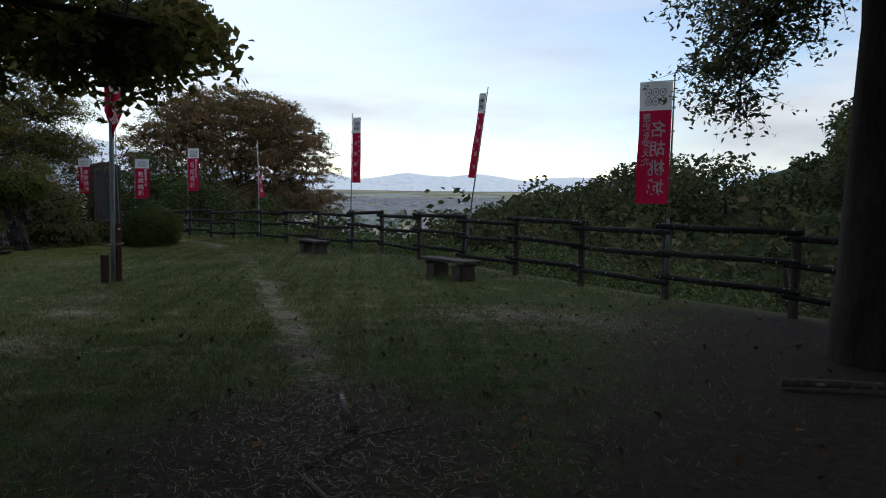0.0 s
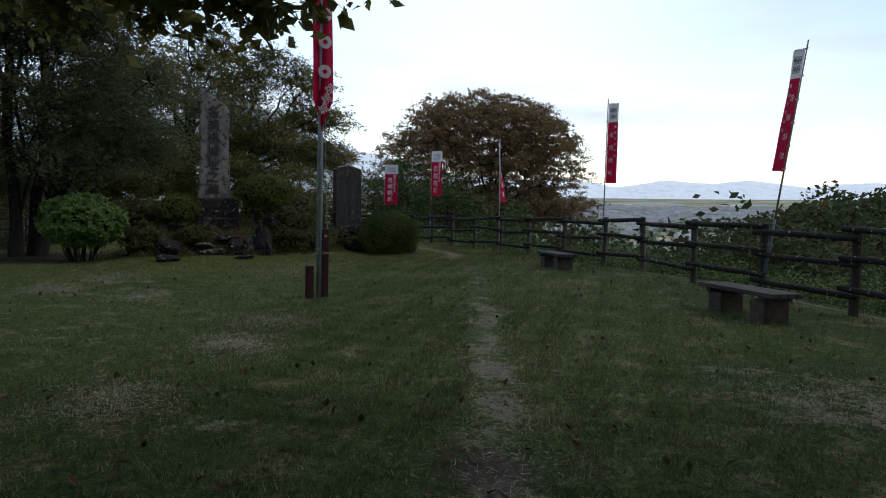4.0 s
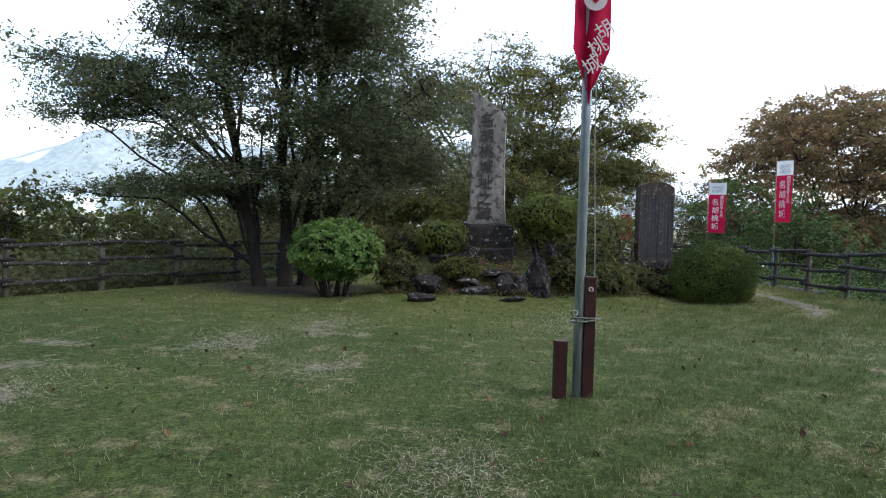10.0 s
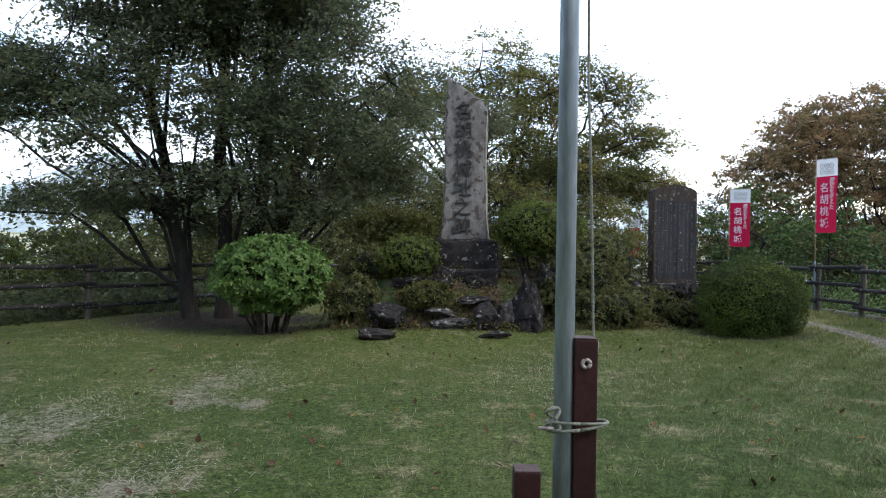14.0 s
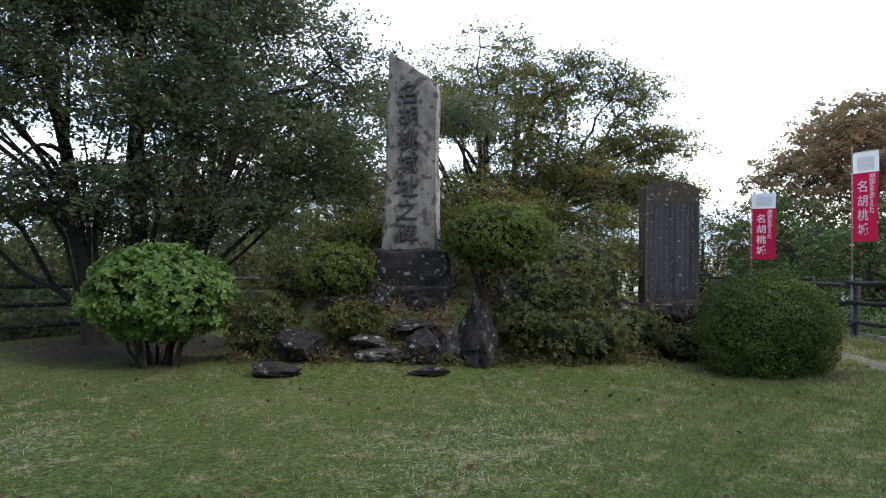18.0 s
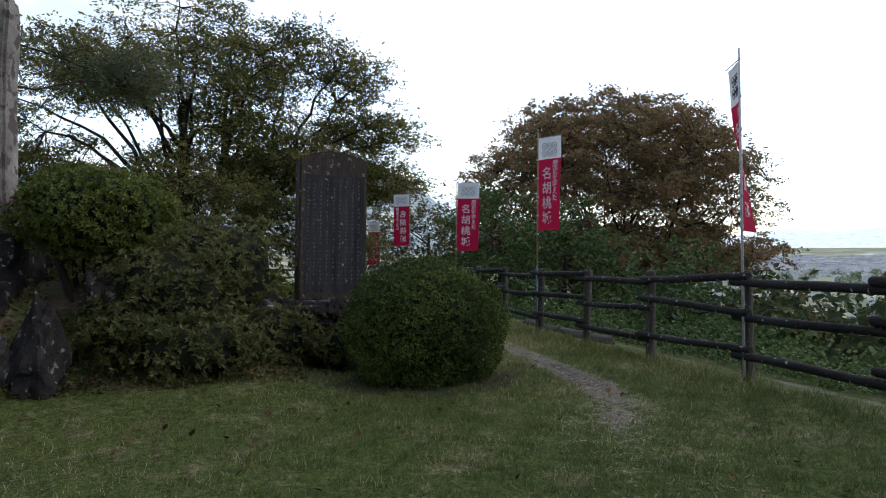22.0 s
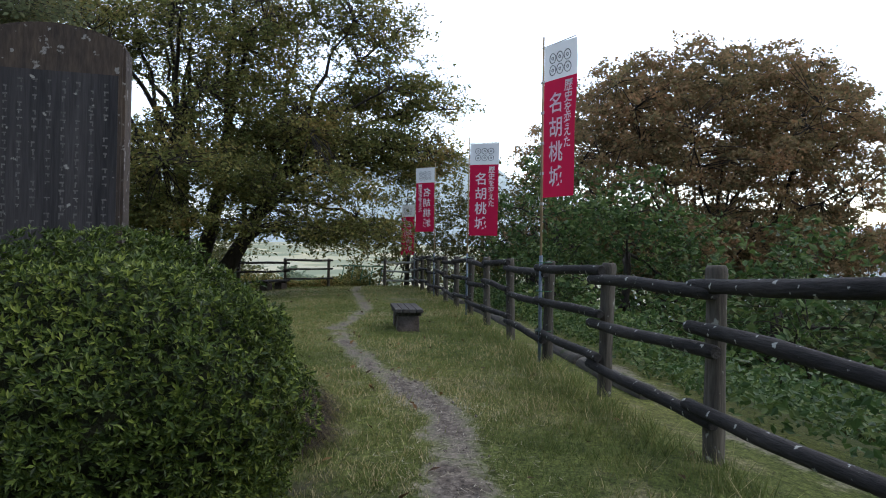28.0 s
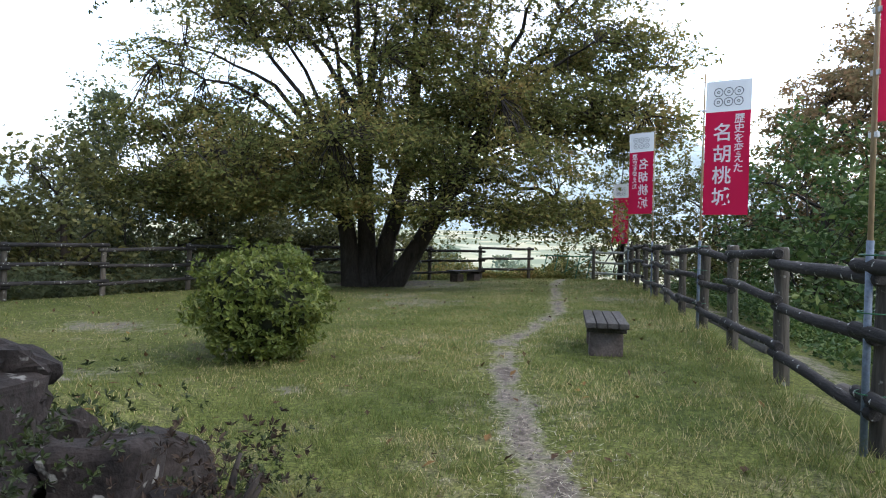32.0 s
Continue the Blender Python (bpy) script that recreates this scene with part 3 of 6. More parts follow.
def height(x, y):
    x, y = np.asarray(x, float), np.asarray(y, float)
    top = np.interp(-x, [0, 5, 9, 13], [0.15, 0.16, 0.19, 0.26]) * smooth01(1 - to_line(x, y, FENCE_NORTH) / 8.0) + 0.012 * waves(x, y, 1.1) + 0.03 * waves(x, y, 4.0)
    top = top + 0.17 * smooth01((-20.5 - x) / 1.3) * smooth01((x + 28.0) / 2.0) * smooth01((y - 1.6) / 1.6) * smooth01((9.3 - y) / 1.2)
    out = np.where(inside(x, y, EDGE), 0.0, to_line(x, y, EDGE, True))
    north = smooth01((y - 0.18 * -x - 5.0) / 12.0)
    fall = 0.12 * np.minimum(out, 2.0) + np.maximum(out - 2.0, 0) * (0.28 + 0.20 * north)
    low = -9.0 - 36.0 * north
    ground = np.maximum(top - fall, low + 1.5 * waves(x, y, 21.0))
    ground = np.where(out > 0, ground + smooth01(out / 10) * 0.6 * waves(x, y, 5.0), ground)
    r, a = np.hypot(x, y), np.degrees(np.arctan2(y, x)) % 360
    # the valley floor climbs slowly to far terraces
    far = -46.0 + np.maximum(r - 350.0, 0) * 0.046
    ground = np.where(r > 60, ground + (far - ground) * smooth01((r - 160) / 260), ground)
    # the wooded spur across the gully
    crest = np.interp(a, [40, 70, 90, 103, 110, 118, 124, 128, 131], [44, 44, 43, 37, 24, 15, 9, 3, -6])
    spur = smooth01(1.15 - np.abs(r - 290.0) / 190.0) * smooth01((133.5 - a) / 4.0) * smooth01((a - 20.0) / 20.0)
    ground = np.where(spur > 0, ground + (crest - 15.0 + 2.5 * waves(x, y, 31.0) - ground) * spur, ground)
    return ground


def h(x, y):
    return float(height(np.array([x]), np.array([y]))[0])


# ---- ground: one sheet to the horizon ----
def axis(lo, hi, step, far, growth):
    core = np.arange(lo, hi + step / 2, step)
    up, s = [], step
    while (up[-1] if up else hi) < far:
        s *= growth
        up.append((up[-1] if up else hi) + s)
    dn, s = [], step
    while (dn[-1] if dn else lo) > -far:
        s *= growth
        dn.append((dn[-1] if dn else lo) - s)
    return np.concatenate([dn[::-1], core, up])


def ground_material():
    m, n, l, b = nodes_of("mown_lawn_and_bare_path")
    b.inputs["Roughness"].default_value = 0.95
    b.inputs["Specular IOR Level"].default_value = 0.1
    wear = n.new("ShaderNodeAttribute")
    wear.attribute_name = "wear"
    wild = n.new("ShaderNodeAttribute")
    wild.attribute_name = "wild"
    big, mid = noise_tex(n, l, 0.35, 5, 0.6), noise_tex(n, l, 2.2, 6, 0.7)
    fine, tuft = noise_tex(n, l, 45, 4, 0.7), noise_tex(n, l, 14, 5, 0.7)
    grass = ramp(n, l, big, [(0.3, (0.058, 0.080, 0.024)), (0.55, (0.090, 0.107, 0.036)), (0.75, (0.130, 0.131, 0.055))])
    dry_lit_end = n.new("ShaderNodeAttribute")
    dry_lit_end.attribute_name = "dry_lit"
    # Yellows dry grass towards the far end and paints in the brighter light there.
    grass = mixed(n, l, dry_lit_end.outputs["Fac"], mixed(n, l, 1.0, grass, (0.86, 1.0, 0.86), "MULTIPLY"), mixed(n, l, 1.0, grass, (1.55, 1.40, 1.22), "MULTIPLY"))
    dry = ramp(n, l, mid, [(0.52, (0, 0, 0)), (0.66, (0.8, 0.8, 0.8))])
    grass = mixed(n, l, dry, grass, (0.24, 0.21, 0.12))
    grass = mixed(n, l, 1.0, grass, ramp(n, l, fine, [(0.34, (0.25, 0.25, 0.25)), (0.66, (1.3, 1.3, 1.25))]), "MULTIPLY")
    grass = mixed(n, l, 0.9, grass, ramp(n, l, tuft, [(0.34, (0.36, 0.4, 0.36)), (0.64, (1.25, 1.25, 1.2))]), "MULTIPLY")
    straw = mixed(n, l, 1.0, (0.27, 0.245, 0.18), ramp(n, l, fine, [(0.32, (0.4, 0.4, 0.4)), (0.62, (1, 1, 1))]), "MULTIPLY")
    earth = ramp(n, l, tuft, [(0.36, (0.058, 0.047, 0.041)), (0.5, (0.155, 0.128, 0.105)), (0.68, (0.30, 0.25, 0.205))])
    earth = mixed(n, l, 1.0, earth, ramp(n, l, fine, [(0.3, (0.5, 0.5, 0.5)), (0.7, (1.1, 1.1, 1.1))]), "MULTIPLY")
    edge, edge2 = n.new("ShaderNodeMath"), n.new("ShaderNodeMath")
    edge.operation = edge2.operation = "MULTIPLY_ADD"
    l.new(mid, edge.inputs[0])
    edge.inputs[1].default_value = 1.2
    l.new(wear.outputs["Fac"], edge.inputs[2])
    l.new(tuft, edge2.inputs[0])
    edge2.inputs[1].default_value = 0.8
    half = n.new("ShaderNodeMath")
    half.operation = "MULTIPLY"
    half.inputs[1].default_value = 0.5
    l.new(edge2.outputs[0], half.inputs[0])
    l.new(edge.outputs[0], edge2.inputs[2])
    col = mixed(n, l, ramp(n, l, half.outputs[0], [(0.63, (0, 0, 0)), (0.74, (0.8, 0.8, 0.8))]), grass, straw)
    col = mixed(n, l, ramp(n, l, half.outputs[0], [(0.70, (0, 0, 0)), (0.80, (1, 1, 1))]), col, earth)
    brush = ramp(n, l, mid, [(0.3, (0.02, 0.03, 0.012)), (0.7, (0.06, 0.07, 0.026))])
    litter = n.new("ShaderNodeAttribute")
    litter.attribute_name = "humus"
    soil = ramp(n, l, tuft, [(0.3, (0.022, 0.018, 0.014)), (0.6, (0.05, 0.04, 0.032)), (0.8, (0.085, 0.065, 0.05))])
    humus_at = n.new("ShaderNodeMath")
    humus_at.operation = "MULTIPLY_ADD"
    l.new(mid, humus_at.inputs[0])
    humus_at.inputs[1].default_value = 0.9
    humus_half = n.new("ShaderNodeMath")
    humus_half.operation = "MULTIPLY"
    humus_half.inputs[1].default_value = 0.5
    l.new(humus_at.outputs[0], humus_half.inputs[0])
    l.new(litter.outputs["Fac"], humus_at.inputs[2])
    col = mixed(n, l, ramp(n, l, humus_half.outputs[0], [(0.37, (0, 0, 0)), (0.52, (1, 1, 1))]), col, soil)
    col = mixed(n, l, wild.outputs["Fac"], col, brush)
    far = n.new("ShaderNodeAttribute")
    far.attribute_name = "plain"
    fields = n.new("ShaderNodeTexVoronoi")
    fields.inputs["Scale"].default_value = 0.011
    co = n.new("ShaderNodeTexCoord")
    l.new(co.outputs["Object"], fields.inputs["Vector"])
    patch = ramp(n, l, fields.outputs["Color"], [(0.15, (0.22, 0.245, 0.16)), (0.45, (0.29, 0.30, 0.195)), (0.7, (0.50, 0.45, 0.295)), (0.9, (0.37, 0.37, 0.275))])
    col = mixed(n, l, far.outputs["Fac"], col, patch)
    l.new(col, b.inputs["Base Color"])
    bumped(n, l, b, fine, 0.7, 0.02)
    return m


GX, GY = axis(-50, 3, 0.19, 4400, 1.17), axis(-9, 16, 0.19, 4400, 1.17)
mx, my = np.meshgrid(GX, GY, indexing="ij")
mz = height(mx, my)
# the worn path and bare patches
bare = np.zeros_like(mx)
d_track = np.maximum(to_line(mx, my, TRACK) + 0.05 * waves(mx, my, 0.33) + 0.03 * waves(mx, my, 0.12, 1.0), 0)
strength = np.interp(-mx, [1, 4, 9, 11, 18.4, 20.4, 30, 33, 46], [0.2, 0.4, 0.60, 0.36, 0.15, 0.90, 0.76, 0.62, 0.68]) * (0.90 + 0.30 * waves(mx, my, 0.55, 0.7))
bare = np.maximum(bare, strength * np.exp(-(d_track / np.interp(-mx, [0, 6, 20, 26, 28, 46], [0.42, 0.21, 0.22, 0.15, 0.12, 0.17])) ** 2))
for (bx, by, br, bs) in [(-9.7, 3.4, 0.55, 0.42), (-12.6, 0.1, 0.7, 0.35), (-15.8, 1.3, 0.8, 0.38), (-17.5, 2.2, 0.8, 0.32), (-14.2, 2.6, 0.6, 0.3), (-5.2, 6.9, 0.7, 0.42), (-4.2, 7.2, 0.9, 0.4), (-35.5, 9.0, 1.2, 0.52), (-33.5, 6.5, 1.4, 0.5), (-31.0, 5.2, 1.0, 0.5), (-37.5, 8.0, 1.2, 0.45), (-27.5, 7.2, 0.7, 0.45), (-32.0, 12.3, 0.8, 0.4), (-36.0, 12.6, 1.4, 0.42), (-27.2, 9.4, 0.25, 0.6), (-42.0, 8.2, 2.2, 0.45), (-7.0, 2.6, 0.35, 0.35), (-12.3, -0.1, 0.5, 0.42), (-14.1, -0.4, 0.6, 0.42), (-15.4, -0.8, 0.6, 0.40), (-16.6, 2.4, 0.7, 0.40), (-15.3, 0.95, 0.5, 0.42), (-6.3, 6.75, 0.55, 0.45), (-5.3, 6.3, 0.5, 0.45), (-23.3, 5.0, 1.6, 0.4)]:
    bare = np.maximum(bare, bs * np.exp(-((mx - bx) ** 2 + (my - by) ** 2) / br ** 2))
ledge = to_line(mx, my, [(x, y + 0.75) for x, y in FENCE_NORTH])
bare = np.maximum(bare, (0.42 + 0.3 * waves(mx, my, 0.7)) * np.exp(-(ledge / 0.3) ** 2))
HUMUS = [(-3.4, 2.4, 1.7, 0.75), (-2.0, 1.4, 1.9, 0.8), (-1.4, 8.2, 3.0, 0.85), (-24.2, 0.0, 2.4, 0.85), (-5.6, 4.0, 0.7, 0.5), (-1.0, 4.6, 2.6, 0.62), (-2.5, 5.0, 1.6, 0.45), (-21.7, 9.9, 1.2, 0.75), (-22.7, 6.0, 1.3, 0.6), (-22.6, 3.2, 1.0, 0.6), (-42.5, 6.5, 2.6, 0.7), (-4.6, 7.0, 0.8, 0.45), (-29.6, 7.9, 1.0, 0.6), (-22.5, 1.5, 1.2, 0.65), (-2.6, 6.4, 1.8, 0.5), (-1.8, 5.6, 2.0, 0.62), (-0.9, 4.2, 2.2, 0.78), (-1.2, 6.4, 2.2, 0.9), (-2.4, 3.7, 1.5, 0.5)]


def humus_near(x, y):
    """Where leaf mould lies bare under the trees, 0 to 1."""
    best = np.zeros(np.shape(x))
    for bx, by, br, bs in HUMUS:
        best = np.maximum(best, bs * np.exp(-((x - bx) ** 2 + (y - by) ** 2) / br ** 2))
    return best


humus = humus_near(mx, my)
out_d = np.where(inside(mx, my, EDGE), 0.0, to_line(mx, my, EDGE, True))
wild = smooth01((out_d - 1.0) / 1.2)
plain = smooth01((np.hypot(mx, my) - 260) / 150)
nx, ny = mx.shape
idx = np.arange(nx * ny).reshape(nx, ny)
quads = np.stack([idx[:-1, :-1], idx[1:, :-1], idx[1:, 1:], idx[:-1, 1:]], -1).reshape(-1, 4)
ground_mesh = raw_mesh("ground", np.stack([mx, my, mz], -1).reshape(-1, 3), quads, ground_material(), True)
# The first value mixes dry grass with light painted in towards the far end.
for key, data in (("dry_lit", smooth01((-mx - 14.0) / 12.0)), ("humus", humus), ("wear", bare), ("wild", wild), ("plain", plain)):
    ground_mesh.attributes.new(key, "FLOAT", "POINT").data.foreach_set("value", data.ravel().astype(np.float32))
ground = tagged(new("ground", ground_mesh), "short mown lawn with a worn earth path on a hilltop", "ground", kind="structure")


# ---- far mountains ----
def mountains(name, label, dist, depth, crest, seed, material):
    a = np.radians(np.linspace(95, 265, 240))
    rows = []
    for k in range(9):
        t = k / 8
        rr = dist + depth * t
        deg = np.degrees(a)
        top = crest(deg) * (1 + sum(w * np.sin(deg * 6.283 / q + seed * q) for w, q in ((0.06, 31), (0.03, 13), (0.015, 6.1), (0.008, 2.9), (0.004, 1.3))))
        z = -20 + (top + 20) * smooth01(t) * (0.96 + 0.04 * np.sin(deg * 0.9 + 5 * t))
        rows.append(np.stack([rr * np.cos(a), rr * np.sin(a), z], -1))
    v = np.concatenate(rows)
    n = len(a)
    i = np.arange(n - 1)
    f = np.concatenate([np.stack([k * n + i, k * n + i + 1, (k + 1) * n + i + 1, (k + 1) * n + i], -1) for k in range(8)])
    return tagged(new(name, raw_mesh(name, v, f, material, True)), label, "mountain", kind="structure")


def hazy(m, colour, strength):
    """Adds a pale glow to a far mountain that stands in for lit air."""
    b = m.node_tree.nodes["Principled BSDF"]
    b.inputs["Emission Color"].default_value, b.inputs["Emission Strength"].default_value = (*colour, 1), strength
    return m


# Haze is painted into these pale base colours, besides the glow.
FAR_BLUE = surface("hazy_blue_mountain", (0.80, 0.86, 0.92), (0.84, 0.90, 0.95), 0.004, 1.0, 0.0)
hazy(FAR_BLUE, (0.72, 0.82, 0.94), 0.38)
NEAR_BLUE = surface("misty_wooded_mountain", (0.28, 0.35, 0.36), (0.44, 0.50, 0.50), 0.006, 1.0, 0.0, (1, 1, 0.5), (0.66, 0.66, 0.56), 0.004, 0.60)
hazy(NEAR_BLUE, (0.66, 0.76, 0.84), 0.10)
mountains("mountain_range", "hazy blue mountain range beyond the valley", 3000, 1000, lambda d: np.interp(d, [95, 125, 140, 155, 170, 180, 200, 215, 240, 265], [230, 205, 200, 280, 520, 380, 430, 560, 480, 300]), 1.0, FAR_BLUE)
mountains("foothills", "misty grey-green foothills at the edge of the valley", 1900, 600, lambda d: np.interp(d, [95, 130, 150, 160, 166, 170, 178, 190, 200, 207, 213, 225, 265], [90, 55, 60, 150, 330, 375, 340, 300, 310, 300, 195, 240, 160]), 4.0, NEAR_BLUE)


# ---- far town ----
def far_town():
    r = np.random.default_rng(21)
    chunks_w, chunks_r = [], []
    for _ in range(900):
        a, d = math.radians(r.uniform(118, 156)), r.uniform(380, 2000)
        if r.random() < 0.55:
            d = r.choice([1250, 1500, 1750]) + r.normal(0, 50)
        x, y = d * math.cos(a), d * math.sin(a)
        z = h(x, y)
        w, l_, t = r.uniform(4, 11) * d / 1200, r.uniform(4, 8), r.uniform(5, 9)
        c, s = math.cos(a), math.sin(a)
        def place(u, v, q):
            return (x + u * -s + v * c, y + u * c + v * s, z + q)
        v = np.array([place(u, q, k) for k in (-3, t) for u, q in ((-w, -l_), (w, -l_), (w, l_), (-w, l_))])
        f = np.array([(0, 1, 5, 4), (1, 2, 6, 5), (2, 3, 7, 6), (3, 0, 4, 7)])
        chunks_w.append((v, f))
        e = 1.15
        v = np.array([place(-w * e, -l_ * e, t), place(w * e, -l_ * e, t), place(w * e, l_ * e, t), place(-w * e, l_ * e, t), place(-w * e, 0, t + 3), place(w * e, 0, t + 3)])
        f = np.array([(0, 1, 5, 4), (2, 3, 4, 5), (0, 4, 3, 3), (1, 2, 5, 5)])
        chunks_r.append((v, f))
    root = thing("town", pose(0, 0, 0), "pale houses of a distant town on the valley floor", "town", kind="stuff")
    wall = surface("far_house_wall", (0.80, 0.80, 0.78), (0.92, 0.92, 0.90), 0.05, 0.9, 0.0)
    roof = surface("far_house_roof", (0.30, 0.32, 0.35), (0.62, 0.60, 0.6), 0.01, 0.9, 0.0)
    part("walls", raw_mesh("walls", *join_arrays(chunks_w), wall), None, root)
    part("roofs", raw_mesh("roofs", *join_arrays(chunks_r), roof), None, root)


far_town()


# ---- woods on the spur and slopes ----
def woods(name, label, spots, size, per, leaf, seed, material):
    r = np.random.default_rng(seed)
    centres, spread, sticks = [], [], []
    for (x, y) in spots:
        z, s = h(x, y), size * r.uniform(0.7, 1.35)
        k = 16
        d = r.normal(0, 1, (k, 3))
        d /= np.linalg.norm(d, axis=1)[:, None]
        c = np.array([x, y, z + s * 1.25]) + d * np.array([s * 0.75, s * 0.75, s * 0.85])
        centres.append(c)
        spread.append(np.full(k, s * 0.5))
        sticks.append(tube_arrays([(x, y, z - 0.5), (x, y, z + s), (x + r.normal(0, 0.2), y, z + s * 1.6)], [s * 0.06, s * 0.05, s * 0.02], 5))
    root = thing(name, pose(0, 0, 0), label, "woods", kind="stuff")
    v, f = leaves_arrays(np.concatenate(centres), np.concatenate(spread), per, leaf, 0.8, r, 0.35)
    part("leaves", raw_mesh("leaves", v, f, material), None, root)
    part("trunks", raw_mesh("trunks", *join_arrays(sticks), BARK, True), None, root)


r0 = np.random.default_rng(5)


def under_skyline(x, y, tip):
    """Whether a tree tip stays below the line of the spur, seen from the lawn."""
    ridge = ([99, 100.6, 102, 104.9, 106.8, 110, 116, 119.7, 124.3, 129, 131.5, 160], [9.0, 8.6, 7.3, 5.4, 4.0, 3.6, 4.3, 3.9, 2.4, 0.9, -4.5, -4.5])
    ok = True
    for ex, ey in ((0.0, 0.0), (-16.0, 9.0)):
        d = math.hypot(x - ex, y - ey)
        ok &= math.degrees(math.atan2(tip - 1.4, d)) < np.interp(math.degrees(math.atan2(y - ey, x - ex)), *ridge)
    return ok


spots = []
while len(spots) < 170:
    a, d = math.radians(r0.uniform(116, 158)), r0.uniform(290, 1100)
    spots.append((d * math.cos(a), d * math.sin(a)))
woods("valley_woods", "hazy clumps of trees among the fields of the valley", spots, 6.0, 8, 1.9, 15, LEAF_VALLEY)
spots = []
while len(spots) < 170:
    a, d = math.radians(r0.uniform(158, 222)), r0.uniform(190, 760)
    spots.append((d * math.cos(a), d * math.sin(a)))
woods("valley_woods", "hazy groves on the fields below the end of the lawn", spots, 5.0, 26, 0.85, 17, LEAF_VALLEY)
near_spots, far_spots = [], []
while len(near_spots) + len(far_spots) < 640:
    a, d = math.radians(r0.uniform(60, 131.5)), 110 + 210 * r0.random() ** 0.6
    x, y = d * math.cos(a), d * math.sin(a)
    if h(x, y) > -36 and under_skyline(x, y, h(x, y) + 13.5):
        (near_spots if d < 215 else far_spots).append((x, y))
woods("spur_woods", "dark mixed woods on the spur across the gully", near_spots, 6.2, 22, 0.85, 11, LEAF_WOODS)
woods("spur_woods", "dark mixed woods along the crest of the spur", far_spots, 6.5, 12, 1.15, 14, LEAF_WOODS)
spots = []
while len(spots) < 330:
    x, y = r0.uniform(-95, 14), r0.uniform(17, 95)
    o = float(to_line(np.array(x), np.array(y), EDGE, True))
    if o > 7 and under_skyline(x, y, h(x, y) + 8.0):
        spots.append((x, y))
while len(spots) < 440:
    x, y = r0.uniform(-46, -12), r0.uniform(17, 36)
    o = float(to_line(np.array(x), np.array(y), EDGE, True))
    if o > 4.5 and h(x, y) + 6.2 < 0.4:
        spots.append((x, y))
woods("slope_woods", "dark young woods on the slope below the fence", spots, 2.7, 22, 0.26, 12, LEAF_WOODS)
spots = []
while len(spots) < 90:
    x, y = r0.uniform(-38, -12), r0.uniform(16, 27)
    o = float(to_line(np.array(x), np.array(y), EDGE, True))
    if 4 < o < 11 and h(x, y) + 3.4 < 0.7:
        spots.append((x, y))
woods("thicket", "dark thicket of saplings on the bank below the fence", spots, 1.5, 26, 0.17, 16, LEAF_WOODS)
spots = []
while len(spots) < 230:
    x, y = r0.uniform(-110, 5), r0.uniform(-70, 12)
    o = float(to_line(np.array(x), np.array(y), EDGE, True))
    if not bool(inside(np.array(x), np.array(y), EDGE)) and 6 < o < 55 and not 168 < math.degrees(math.atan2(y - 7.0, x + 14.0)) % 360 < 193 and h(x, y) + 6.0 < 1.4 + 0.035 * math.hypot(x + 8.0, y - 4.0):
        spots.append((x, y))
woods("slope_woods", "mixed woods on the slope behind the shaded fence", spots, 2.6, 34, 0.21, 13, LEAF_WOODS)


# ---- fences ----
POSTS = [lathe_log("post", 1.56, 0.060, POST_WOOD, "z", 40 + k, 12, 9, 0.004) for k in range(4)]
RAILS = {}


def rail_mesh(length, seed, material, radius=0.052):
    key = (round(length, 1), seed % 4, material.name, radius)
    if key not in RAILS:
        RAILS[key] = lathe_log("rail", key[0], radius, material, "x", 60 + seed % 4, 10, 11, 0.01)
    return RAILS[key]


def along(points, spans):
    out = []
    for (ax, ay), (bx, by) in zip(points, points[1:]):
        out += [(ax + (bx - ax) * k / spans, ay + (by - ay) * k / spans) for k in range(spans)]
    return out + [points[-1]]


def fence(name, label, stops, material, inward, skip=()):
    root = thing(name, pose(stops[0][0], stops[0][1], 0), label, "fence")
    ox, oy = stops[0]
    r = np.random.default_rng(len(stops))
    for k, (x, y) in enumerate(stops):
        part("post", POSTS[k % 4], None, root, at=pose(x - ox, y - oy, h(x, y) - 0.42, r.normal(0, 0.8), r.normal(0, 0.8), r.uniform(0, 360)))
    for k, ((ax, ay), (bx, by)) in enumerate(zip(stops, stops[1:])):
        if k in skip:
            continue
        L = math.hypot(bx - ax, by - ay)
        yaw = math.degrees(math.atan2(by - ay, bx - ax))
        n = (-(by - ay) / L * inward, (bx - ax) / L * inward)
        za, zb = h(ax, ay), h(bx, by)
        for j, up in enumerate((1.035, 0.68, 0.29)):
            lift = 0.035 if k % 2 else -0.035
            off = 0.07 + 0.015 * (k % 2)
            tilt = -math.degrees(math.atan2(zb - za, L)) + r.normal(0, 0.5)
            part("rail", rail_mesh(L + 0.26, k + j, material, 0.046 if j == 0 else 0.042), None, root, at=pose(ax - ox + n[0] * off - (bx - ax) / L * 0.13, ay - oy + n[1] * off - (by - ay) / L * 0.13, za + up + lift, 0, tilt, yaw))
    return root


north_stops = [(-0.6, 8.75), (-2.5, 9.25)] + along(FENCE_NORTH, 3)
fence("log_fence", "weathered log rail fence with dark lichen-spotted rails", north_stops, RAIL_WOOD, 1)
south_stops = along([(-12.0, -7.7), (-20.0, -4.4)], 4)[:-1] + along([(-20.0, -4.4), (-25.8, -1.75)], 3)[:-1] + along([(-25.8, -1.75), (-35.5, 1.9)], 5)[:-1] + along([(-35.5, 1.9), (-41.5, 4.6)], 3)[:-1] + along([(-41.5, 4.6), (-44.6, 7.6)], 2)
